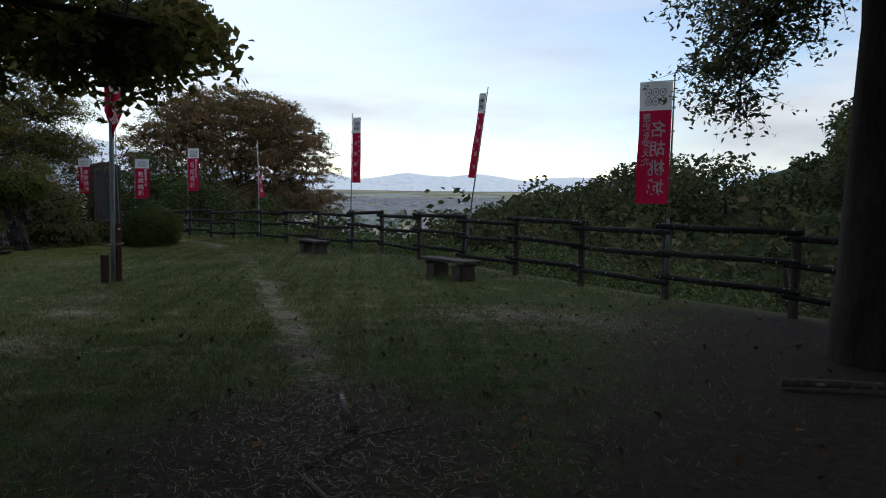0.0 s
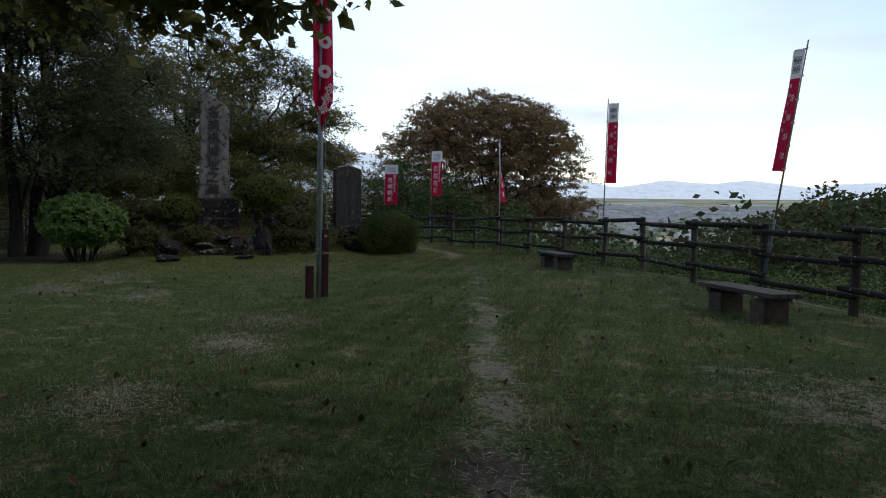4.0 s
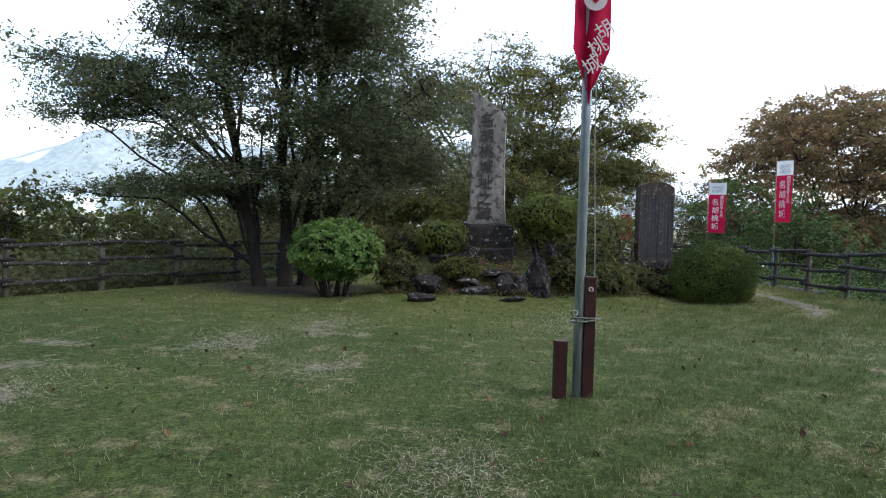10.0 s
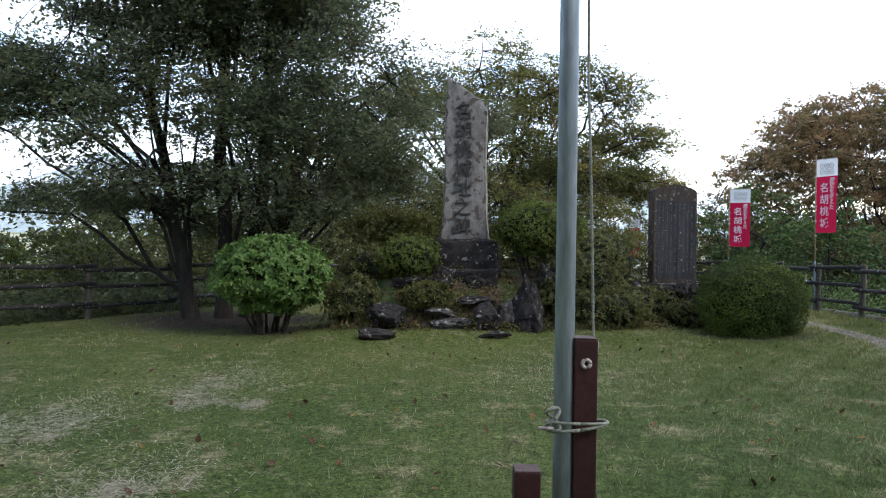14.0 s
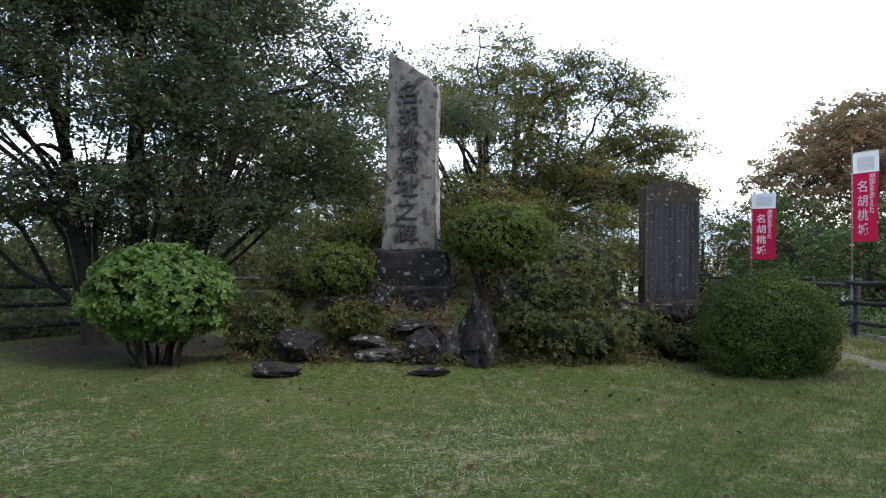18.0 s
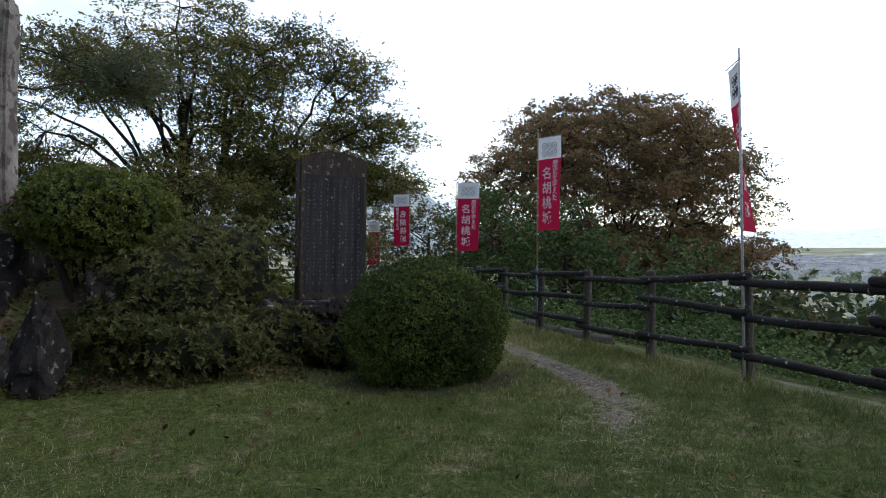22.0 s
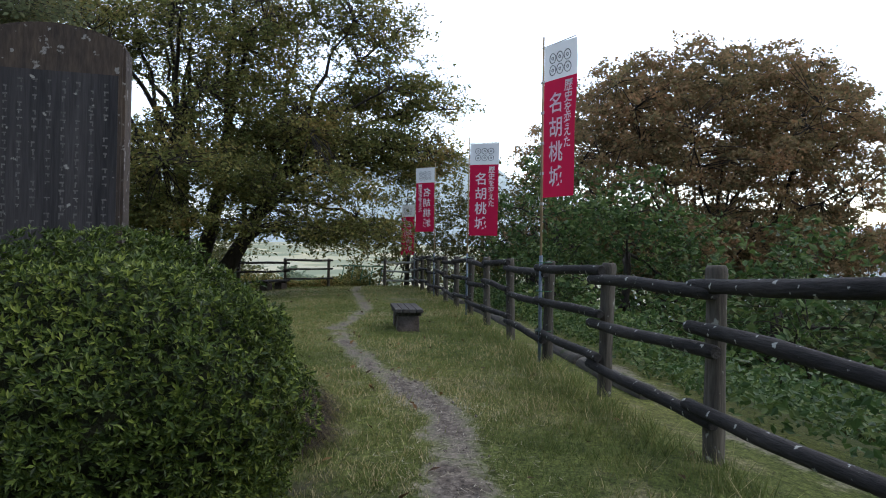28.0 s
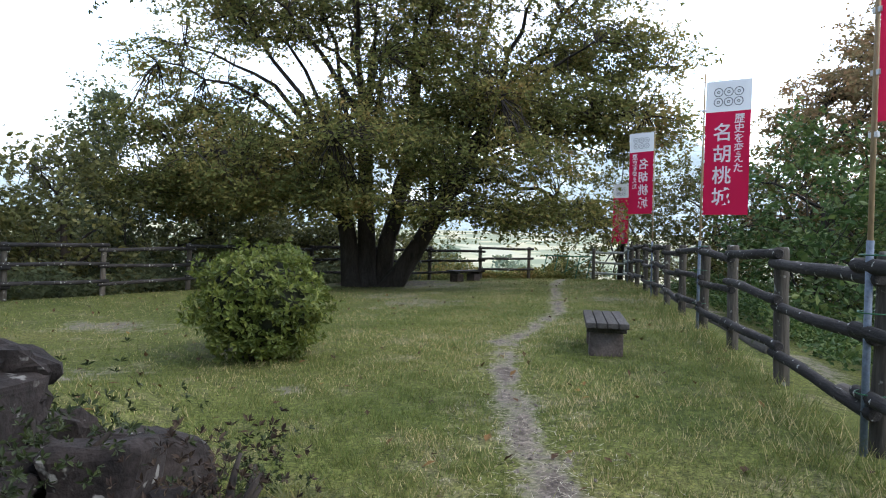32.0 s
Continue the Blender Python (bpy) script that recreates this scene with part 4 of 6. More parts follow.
fence("log_fence", "weathered log rail fence in the shade of the trees", south_stops, RAIL_WOOD, -1)
fence("log_fence", "log rail fence at the end of the lawn above the valley", along(FENCE_END, 2), RAIL_WOOD, -1)
fence("pale_fence", "short grey bleached rail fence beside the gap to the steps", [(-46.9, 13.2), (-47.2, 14.5)], PALE_WOOD, 1)
fence("pale_fence", "fallen grey bleached rail beside the log fence", [(-42.8, 14.0), (-45.0, 14.15), (-47.2, 14.5)], PALE_WOOD, 1)


# ---- logs that edge the bank beyond the fence ----
EDGE_LOG = surface("bleached_edging_log", (0.06, 0.053, 0.045), (0.20, 0.18, 0.155), 5, 0.92, 0.8, (0.12, 1, 1), (0.06, 0.07, 0.03), 3, 0.6, vary=0.35)
edge_stops = along([(x, y + 0.42) for x, y in FENCE_NORTH], 3)
for k, ((ax, ay), (bx, by)) in enumerate(zip(edge_stops, edge_stops[1:])):
    if k < 10 or k % 3 == 1:
        continue
    L = math.hypot(bx - ax, by - ay) * 0.96
    log = new("edging_log", lathe_log("edging_log", L, 0.105, EDGE_LOG, "x", 700 + k, 12, 9, 0.012))
    log.matrix_basis = pose(ax, ay, min(h(ax, ay), h(bx, by)) + 0.01, 0, -math.degrees(math.atan2(h(bx, by) - h(ax, ay), L)), math.degrees(math.atan2(by - ay, bx - ax)))
    tagged(log, "bleached round log lying along the bank below the fence", "log", "edging logs along the bank")


# ---- banners ----
def wave(u, v, amp, k):
    """Sideways swing of the cloth, u across from the pole, v down."""
    return amp * (u ** 0.8) * (math.sin(3.1 * u * 2 + 2.4 * v + k) + 0.5 * math.sin(5.3 * v + 1.7 * k))


def on_cloth(u, v, amp, k, twist, off=0.0):
    """A point of the cloth; the cloth may twist round the pole on its way down."""
    w, a = wave(max(u, 0), v, amp, k) + off, math.radians(twist * v / 1.78)
    return (u * math.cos(a) - w * math.sin(a), u * math.sin(a) + w * math.cos(a), -v)


def cloth_bm(u0, u1, v0, v1, nu, nv, amp, k, twist=0.0):
    bm = bmesh.new()
    g = [[bm.verts.new(on_cloth(u0 + (u1 - u0) * i / nu, v0 + (v1 - v0) * j / nv, amp, k, twist)) for j in range(nv + 1)] for i in range(nu + 1)]
    for i in range(nu):
        for j in range(nv):
            bm.faces.new((g[i][j], g[i + 1][j], g[i + 1][j + 1], g[i][j + 1]))
    return bm


GLYPHS = {}


def glyph_part(parent, name, ch, size, u, v, amp, k, material, flip, twist=0.0):
    """A character of the cloth, which shows on both faces and follows its folds."""
    if ch not in GLYPHS:
        GLYPHS[ch] = text_mesh("glyph", ch, 1.0, INK, 0.0, 0.014)
    src = GLYPHS[ch]
    for side in (1, -1):
        me = src.copy()
        for q in me.vertices:
            uu, vv = u + flip * q.co.x * size, v - q.co.y * size
            q.co = on_cloth(uu, vv, amp, k, twist, side * 0.0045)
        part(name, me, None, parent)


def banner(x, y, cloth_dir, label, lean=(0, 0), amp=0.03, k=0.0, narrow=1.0, flip=1, pole_mat=BAMBOO, pipe=True, drop=0.0, twist=0.0, size=1.0):
    """A tall feast-day banner on a pole tied to a fence post."""
    z = h(x, y)
    up = 3.69 - drop
    root = thing("banner", pose(x, y, z) @ pose(0, 0, 0, lean[0], lean[1], 0) @ pose(0, 0, 0, 0, 0, cloth_dir), label, "banner", "banners along the fence")
    part("pole", tube_mesh("pole", [(0, 0, 0.05), (0, 0, 2.2), (0, 0, up + 0.13)], [0.016, 0.014, 0.010], pole_mat), None, root)
    part("crossbar", tube_mesh("crossbar", [(-0.03, 0, up + 0.01), (0.60 * narrow, 0, up + 0.01)], [0.006, 0.006], WHITE_POLE, 6), None, root)
    if pipe:
        part("pipe", tube_mesh("pipe", [(0, 0.0, 0.0), (0, 0.0, 1.2)], [0.02, 0.02], PIPE, 10), None, root)
        for q in (0.35, 0.8, 1.12):
            part("tie_wire", tube_mesh("tie_wire", [(0.09 * math.cos(a), 0.05 + 0.09 * math.sin(a), q) for a in np.linspace(0, 6.28, 13)], [0.004] * 13, WIRE, 5), None, root)
    w, long, head = 0.58 * narrow, 1.78 * size, 0.41 * size
    top = part("head_cloth", cloth_bm(0.02, 0.02 + w, 0.0, head, 8, 6, amp, k, twist), WHITE, root, "white head of the cloth with a line emblem", True, pose(0, 0, up))
    body = part("body_cloth", cloth_bm(0.02, 0.02 + w, head, long, 8, 18, amp, k, twist), RED, root, "crimson cloth with white brush lettering", True, pose(0, 0, up))
    for i in range(3):
        for j in range(2):
            cx, cy, rr = 0.02 + w * (0.28 + 0.22 * i), 0.15 + 0.13 * j, 0.055
            pts = [on_cloth(cx + narrow * rr * math.cos(a), cy + rr * math.sin(a), amp, k, twist) for a in np.linspace(0, 6.28, 17)]
            part("emblem_ring", tube_mesh("emblem_ring", pts, [0.005] * 17, LINE, 5), None, top)
            pts = [on_cloth(cx + narrow * rr * 0.3 * math.cos(a), cy + rr * 0.3 * math.sin(a), amp, k, twist) for a in np.linspace(0, 6.28, 9)]
            part("emblem_dot", tube_mesh("emblem_dot", pts, [0.005] * 9, LINE, 5), None, top)
    main, small = (0.40, 0.76) if flip > 0 else (0.60, 0.24)
    for i, ch in enumerate("\u540d\u80e1\u6843\u57ce"):
        glyph_part(body, "character", ch, (0.25 * narrow if narrow < 0.8 else 0.25) * size, 0.02 + w * main, size * (0.70 + 0.285 * i), amp, k, INK, flip, twist)
    for i, ch in enumerate("\u6b74\u53f2\u3092\u5909\u3048\u305f"):
        glyph_part(body, "small_character", ch, 0.135 * (narrow if narrow < 0.8 else 1), 0.02 + w * small, size * (0.52 + 0.13 * i), amp, k, INK, flip, twist)
    for q in (0.38, 0.72, 1.06, 1.40, 1.74):
        part("loop", box_bm(0.06, 0.02, 0.03, 0.003, pose(0.0, 0, up - q)), WHITE_POLE, root)
    return root


B_LABEL = "crimson and white banner with brush lettering tied to a fence post"
banner(-4.36, 9.62, 192, B_LABEL, (0, 1), 0.05, 0.4, 0.82, 1, drop=0.5)
banner(-9.55, 11.05, 165, "narrow furled crimson banner on a leaning pole at the fence", (-3, 7), 0.04, 1.2, 0.42, 1)
banner(-14.85, 12.35, 20, "crimson banner seen nearly edge-on, on a fence post", (0, 1), 0.04, 2.0, 0.45, 1)
banner(-20.25, 12.86, 158, "furled crimson banner hanging from a white leaning pole", (0.6, -0.7), 0.05, 2.9, 0.70, -1, WHITE_POLE, pipe=False, drop=0.36, twist=-40)
banner(-25.95, 13.22, 20, B_LABEL, (0.5, 1), 0.025, 3.7, 0.92, 1, drop=0.17, size=0.94)
banner(-31.55, 13.52, 60, B_LABEL, (0, 0.5), 0.02, 4.4, 1.0, 1, drop=0.36)
banner(-37.15, 13.75, 235, "sun-faded crimson banner turned the other way on the fence", (0, -2), 0.03, 5.2, 1.0, 1, drop=0.1)
banner(-42.75, 13.9, 235, "small faded crimson banner near the end of the fence", (0, -1), 0.03, 6.0, 0.9, 1, drop=0.75)


# ---- flagpole in the lawn ----
def flagpole(x, y):
    z = h(x, y)
    root = thing("flagpole", pose(x, y, z), "galvanised steel flagpole bolted to wine-brown posts in the lawn", "flagpole")
    part("pole", tube_mesh("pole", [(0, 0, 0), (0, 0, 3), (0, 0, 8.5)], [0.045, 0.044, 0.04], STEEL, 20), None, root)
    tall = part("tall_post", box_bm(0.11, 0.105, 1.1, 0.008, pose(-0.01, 0.09, 0.54)), WINE, root)
    part("post_cap", box_bm(0.107, 0.102, 0.006, 0.002, pose(-0.01, 0.09, 1.094)), WINE_TOP, tall, "worn pale post top")
    for k, (bx, by, bz, rot) in enumerate([(0.048, 0.09, 0.985, 90), (-0.01, 0.145, 1.06, 0)]):
        ring = [(0.018 * math.cos(a), 0, 0.018 * math.sin(a)) for a in np.linspace(0, 6.28, 13)]
        part("bolt", tube_mesh("bolt", ring, [0.009] * 13, BOLT, 6), None, tall, at=pose(bx, by, bz, 0, 0, rot))
    low = part("short_post", box_bm(0.11, 0.115, 0.52, 0.008, pose(0.03, -0.165, 0.25)), WINE, root)
    part("post_cap", box_bm(0.107, 0.112, 0.006, 0.002, pose(0.03, -0.165, 0.512)), WINE_TOP, low, "worn pale post top")
    loop = [(0.075 * math.cos(a) + 0.01, 0.06 + 0.135 * math.sin(a), 0.70 + 0.02 * math.sin(a)) for a in np.linspace(0, 6.28, 25)]
    part("rope_binding", tube_mesh("rope_binding", loop, [0.008] * 25, ROPE, 6), None, root)
    loop = [(0.078 * math.cos(a) + 0.01, 0.06 + 0.138 * math.sin(a), 0.718 + 0.01 * math.cos(a)) for a in np.linspace(0, 6.28, 25)]
    part("rope_binding", tube_mesh("rope_binding", loop, [0.007] * 25, ROPE, 6), None, root)
    knot = [(0.06 + 0.02 * math.cos(3 * a), -0.055 + 0.03 * math.sin(2 * a), 0.74 + 0.05 * math.sin(a)) for a in np.linspace(0, 6.28, 30)]
    part("rope_knot", tube_mesh("rope_knot", knot, [0.008] * 30, ROPE, 6), None, root)
    strands = []
    for k in range(3):
        pts = []
        for t in np.linspace(0, 1, 420):
            zz = 1.08 + 7.2 * t
            sway = 0.018 * math.sin(zz * 0.9) - 0.042 * min(1.0, (zz - 1.08) / 1.2)
            a = zz * 110 + k * 2.094
            pts.append((-0.05 + 0.0038 * math.cos(a), 0.125 + sway + 0.0038 * math.sin(a), zz))
        strands.append(tube_arrays(pts, [0.0042] * len(pts), 5, False))
    part("halyard", raw_mesh("halyard", *join_arrays(strands), ROPE, True), None, root, "twisted grey-green rope")
    tie = [(-0.05 + 0.028 * math.cos(a), 0.148, 1.045 + 0.03 * math.sin(a)) for a in np.linspace(0, 6.28, 15)]
    part("tie", tube_mesh("tie", tie, [0.010] * 15, WHITE_POLE, 6), None, tall, "white cord tie")
    cord = [(-0.052, -0.01, z_) for z_ in np.linspace(0.76, 8.3, 12)]
    part("halyard", tube_mesh("halyard", cord, [0.005] * 12, ROPE, 6), None, root)
    part("cleat", tube_mesh("cleat", [(0.06, -0.12, 0.70), (0.06, -0.05, 0.70)], [0.007, 0.007], BOLT, 6), None, root)
    # the long flag hangs furled along the pole
    bm = bmesh.new()
    rows = []
    for j in range(28):
        t = j / 27
        zz = 8.1 - 5.36 * t
        w = 0.17 if t < 0.93 else 0.17 * (1 - (t - 0.93) / 0.07) + 0.004
        row = []
        for i in range(15):
            s = i / 14 * 2 - 1
            row.append(bm.verts.new((0.055 + 0.035 * math.cos(s * 5 + t * 6), 0.0 + s * w + 0.02 * math.sin(t * 9), zz - (0.12 * (1 - abs(s)) if j == 27 else 0))))
        rows.append(row)
    for j in range(27):
        for i in range(14):
            bm.faces.new((rows[j][i], rows[j + 1][i], rows[j + 1][i + 1], rows[j][i + 1]))
    flag = part("flag", bm, RED, root, "long crimson flag furled along the pole", True)
    for q in (3.57, 4.03, 4.45, 4.9, 5.5):
        disc = bmesh.new()
        bmesh.ops.create_circle(disc, cap_ends=True, segments=24, radius=0.105, matrix=pose(0.105, 0.03, q, 0, 90, 0))
        disc_part = part("coin_emblem", disc, WHITE, flag, "white coin emblem")
        sq = bmesh.new()
        bmesh.ops.create_circle(sq, cap_ends=True, segments=4, radius=0.045, matrix=pose(0.109, 0.03, q, 0, 90, 0))
        part("coin_hole", sq, RED, flag)
    for i, (ch, q) in enumerate(zip("\u57ce\u6843\u80e1", (2.98, 3.14, 3.29))):
        me = text_mesh("character", ch, 0.17, INK, 0.003)
        me.transform(pose(0.108, 0.02 + 0.05 * i, q, 90, 0, 90) @ pose(0, 0, 0, 0, 0, 35))
        part("character", me, None, flag)
    return root


flagpole(-13.1, 5.2)


# ---- benches ----
def bench(x, y, yaw, length, label):
    z = h(x, y)
    root = thing("bench", pose(x, y, z, 0, 0, yaw), label, "bench", "lawn benches")
    for k in range(4):
        part("plank", box_bm(length, 0.098, 0.055, 0.008, pose(0, -0.162 + 0.108 * k, 0.325, 0, 0, 0), 0.003), PLANK, root)
    for s in (-1, 1):
        part("cross_piece", box_bm(0.09, 0.40, 0.06, 0.008, pose(s * length * 0.36, 0, 0.268)), PLANK, root)
        part("leg", box_bm(0.28, 0.34, 0.36, 0.02, pose(s * length * 0.29, 0, 0.06), 0.006), BLOCK, root)
    return root


bench(-8.45, 9.42, 165, 1.5, "dark weathered plank bench on two blocks beside the fence")
bench(-14.85, 11.08, 165, 1.45, "dark weathered plank bench on the lawn")
bench(-29.45, 12.1, 178, 1.35, "grey plank bench with block legs beside the path")
bench(-43.6, 8.95, 142, 1.3, "dark plank bench under the tree at the end of the lawn")


# ---- the monument mound ----
def mound():
    bm = bmesh.new()
    n = 46
    g = {}
    for i in range(n + 1):
        for j in range(n + 1):
            x, y = -26.0 + 4.4 * i / n, 2.4 + 5.9 * j / n
            e = smooth01(np.array((x + 21.65) / -1.5)) * smooth01(np.array((x + 26.0) / 1.2)) * smooth01(np.array((y - 2.5) / 1.3)) * smooth01(np.array((8.3 - y) / 0.9))
            z = h(x, y) - 0.06 + float(e) * 1.02 + 0.10 * noise.noise(Vector((x * 1.9, y * 1.9, 0))) * float(e) + 0.05 * noise.noise(Vector((x * 6, y * 6, 0))) * float(e)
            g[i, j] = bm.verts.new((x, y, z))
    for i in range(n):
        for j in range(n):
            bm.faces.new((g[i, j], g[i + 1, j], g[i + 1, j + 1], g[i, j + 1]))
    ob = new("earth_mound", bm_mesh("earth_mound", bm, DIRT, True))
    tagged(ob, "mossy earth mound under the monument, set with rocks", "mound", kind="structure")


mound()


def monument():
    root = thing("stone_monument", pose(-23.38, 5.03, 1.12, 0, 0, -8), "tall weathered stone monument with carved characters on a dark pedestal", "monument")
    # slab outline: a slanting broken top, a slightly flared foot
    outline = [(-0.50, 0.0), (-0.455, 0.6), (-0.445, 1.6), (-0.44, 2.6), (-0.42, 3.30), (-0.38, 3.33), (-0.30, 3.22), (-0.12, 3.12), (0.10, 2.98), (0.30, 2.84), (0.42, 2.78), (0.455, 2.6), (0.43, 1.9), (0.45, 1.2), (0.47, 0.5), (0.53, 0.0)]
    bm = bmesh.new()
    f = bm.faces.new([bm.verts.new((0.15, y * 0.91 - 0.03, z * 0.975 + 0.58)) for y, z in outline])
    ex = bmesh.ops.extrude_face_region(bm, geom=[f])
    bmesh.ops.translate(bm, verts=[v for v in ex["geom"] if isinstance(v, bmesh.types.BMVert)], vec=(-0.36, 0, 0))
    bmesh.ops.recalc_face_normals(bm, faces=bm.faces[:])
    bmesh.ops.bevel(bm, geom=[e for e in bm.edges if e.is_manifold], offset=0.035, segments=2, affect="EDGES")
    bmesh.ops.triangulate(bm, faces=bm.faces[:])
    bmesh.ops.subdivide_edges(bm, edges=[e for e in bm.edges if e.calc_length() > 0.3], cuts=2)
    for v in bm.verts:
        v.co += noise.noise_vector(v.co * 2.6) * 0.018 + noise.noise_vector(v.co * 8) * 0.007
    part("slab", bm, MONOLITH, root)
    for i, ch in enumerate("\u540d\u80e1\u6843\u57ce\u5740\u4e4b\u7891"):
        me = text_mesh("carved_character", ch, 0.355, CARVED, 0.022, 0.002)
        me.transform(pose(0.160, -0.06, 3.08 - 0.372 * i, 90, 0, 90))
        part("carved_character", me, None, root)
    part("pedestal", rock_block(1.24, 0.95, 0.62, 5), STONE, root, at=pose(0, 0.02, 0.29))
    part("lower_pedestal", rock_block(1.25, 1.2, 0.34, 6), STONE, root, at=pose(0.12, 0.05, -0.1))
    return root


def rock_block(wy, wx, wz, seed):
    bm = box_bm(wx, wy, wz, 0.05)
    bmesh.ops.triangulate(bm, faces=bm.faces[:])
    bmesh.ops.subdivide_edges(bm, edges=bm.edges[:], cuts=2, use_grid_fill=True)
    for v in bm.verts:
        v.co += noise.noise_vector(v.co * 2.3 + Vector((seed, 0, 0))) * 0.10 + noise.noise_vector(v.co * 7) * 0.03
    return bm


monument()


def rock(x, y, z, sx, sy, sz, seed, material=STONE, yaw=0, label="", group="rocks of the mound", tilt=0):
    ob = new("rock", rock_mesh("rock", sx, sy, sz, seed, material))
    ob.matrix_basis = pose(x, y, z, 0, tilt, yaw)
    return tagged(ob, label or "dark rough rock with pale lichen set in the mound", "rock", group)


# named rocks of the mound's face
spire = new("rock", pointed_rock("rock", 0.40, 0.36, 0.50, 3, STONE))
spire.matrix_basis = pose(-21.9, 6.1, 0.58, 0, 0, 25)
tagged(spire, "upright pointed dark rock with a pale lichened tip", "rock", "rocks of the mound")
rock(-21.72, 5.42, 0.36, 0.24, 0.27, 0.24, 12, STONE, 30, "cracked rounded rock with white lichen blotches")
rock(-21.95, 5.72, 0.36, 0.20, 0.18, 0.30, 13, STONE_PALE, 75, "pale split wedge of rock beside the pointed rock", tilt=25)
rock(-21.70, 3.69, 0.36, 0.26, 0.27, 0.23, 14, STONE, 60, "dark rounded rock at the foot of the mound")
rock(-21.02, 3.48, 0.13, 0.14, 0.30, 0.09, 17, STONE, 10, "low dark rock in the grass before the mound")
rock(-21.21, 5.49, 0.15, 0.11, 0.24, 0.06, 18, STONE, 0, "flat dark stone in the grass before the mound")
rock(-21.80, 4.80, 0.24, 0.22, 0.40, 0.10, 19, STONE_PALE, 5, "rough flat stone step at the foot of the mound")
rock(-22.05, 4.55, 0.42, 0.25, 0.30, 0.09, 20, STONE_PALE, -8, "rough flat stone step leading up to the monument")
rock(-22.25, 5.15, 0.60, 0.25, 0.34, 0.10, 21, STONE, 12, "rough flat stone step leading up to the monument")
rock(-22.75, 4.62, 0.92, 0.22, 0.26, 0.19, 22, STONE, 4, "squared dark rock under the pedestal")
rock(-22.72, 5.18, 0.92, 0.22, 0.26, 0.19, 23, STONE, -6, "squared dark rock under the pedestal")
rock(-22.70, 4.05, 0.95, 0.22, 0.33, 0.16, 24, STONE, 12, "lichened ledge of rock beside the pedestal")
rock(-22.45, 6.62, 1.00, 0.20, 0.20, 0.30, 25, STONE, 40, "leaning dark rock under the azalea", tilt=-20)
rock(-22.35, 3.15, 0.50, 0.26, 0.30, 0.24, 26, STONE, 80, "dark rock at the end of the mound")
r1 = np.random.default_rng(33)
for k in range(44):
    y = r1.uniform(2.8, 8.3)
    t = r1.random()
    x = -21.9 - 1.7 * t
    z = 0.16 + 0.82 * smooth01(np.array(t * 1.15)) * smooth01(np.array((y - 2.5) / 1.3))
    s = r1.uniform(0.09, 0.20)
    rock(x, y, float(z), s * r1.uniform(0.8, 1.2), s * r1.uniform(0.9, 1.5), s * r1.uniform(0.6, 1.0), 100 + k, STONE_PALE if k % 8 == 0 else STONE, r1.uniform(0, 360))


# ---- the second stele and its stone base ----
def stele():
    root = thing("inscribed_stele", pose(-23.38, 9.06, 0.95, 0, 0, 6), "dark rounded-top stone stele covered in worn inscription", "stele")
    pts = [(-0.44, 0.0), (-0.44, 1.80)] + [(-0.44 + 0.88 * t, 1.80 + 0.115 * math.sin(math.pi * t) ** 0.7) for t in np.linspace(0.04, 0.96, 12)] + [(0.44, 1.80), (0.44, 0.0)]
    bm = bmesh.new()
    f = bm.faces.new([bm.verts.new((0.13, y, z)) for y, z in pts])
    ex = bmesh.ops.extrude_face_region(bm, geom=[f])
    bmesh.ops.translate(bm, verts=[v for v in ex["geom"] if isinstance(v, bmesh.types.BMVert)], vec=(-0.27, 0, 0))
    bmesh.ops.recalc_face_normals(bm, faces=bm.faces[:])
    bmesh.ops.bevel(bm, geom=bm.edges[:], offset=0.018, segments=2, affect="EDGES")
    part("slab", bm, STELE_RIM, root)
    panel = [(-0.37, 0.1), (-0.37, 1.60), (0.40, 1.60), (0.40, 0.1)]
    bm = bmesh.new()
    f = bm.faces.new([bm.verts.new((0.134, y, z)) for y, z in panel])
    ex = bmesh.ops.extrude_face_region(bm, geom=[f])
    bmesh.ops.translate(bm, verts=[v for v in ex["geom"] if isinstance(v, bmesh.types.BMVert)], vec=(-0.05, 0, 0))
    bmesh.ops.recalc_face_normals(bm, faces=bm.faces[:])
    panel_part = part("inscribed_panel", bm, STELE, root, "dark streaked panel of worn inscription")
    r = np.random.default_rng(2)
    marks = []
    for c in range(9):
        y = 0.33 - 0.083 * c
        z = 1.54
        while z > 0.2:
            hh, ww = r.uniform(0.018, 0.04), r.uniform(0.012, 0.035)
            if r.random() < 0.85:
                v = np.array([(0.1362, y - ww / 2, z), (0.1362, y + ww / 2, z), (0.1362, y + ww / 2, z - hh * 0.35), (0.1362, y - ww / 2, z - hh * 0.35)])
                marks.append((v, np.array([(0, 1, 2, 3)])))
                v = np.array([(0.1362, y - 0.004, z), (0.1362, y + 0.004, z), (0.1362, y + 0.004, z - hh), (0.1362, y - 0.004, z - hh)])
                v[:, 1] += r.uniform(-0.01, 0.01)
                v[:, 0] += 0.001
                marks.append((v, np.array([(0, 1, 2, 3)])))
            z -= 0.05
    tagged(part("worn_writing", raw_mesh("worn_writing", *join_arrays(marks), INSCRIPTION), None, panel_part), kind="stuff")
    part("foot_slab", box_bm(0.55, 1.15, 0.08, 0.02, pose(0, 0, -0.03), 0.012), STONE_PALE, root)
    return root


stele()


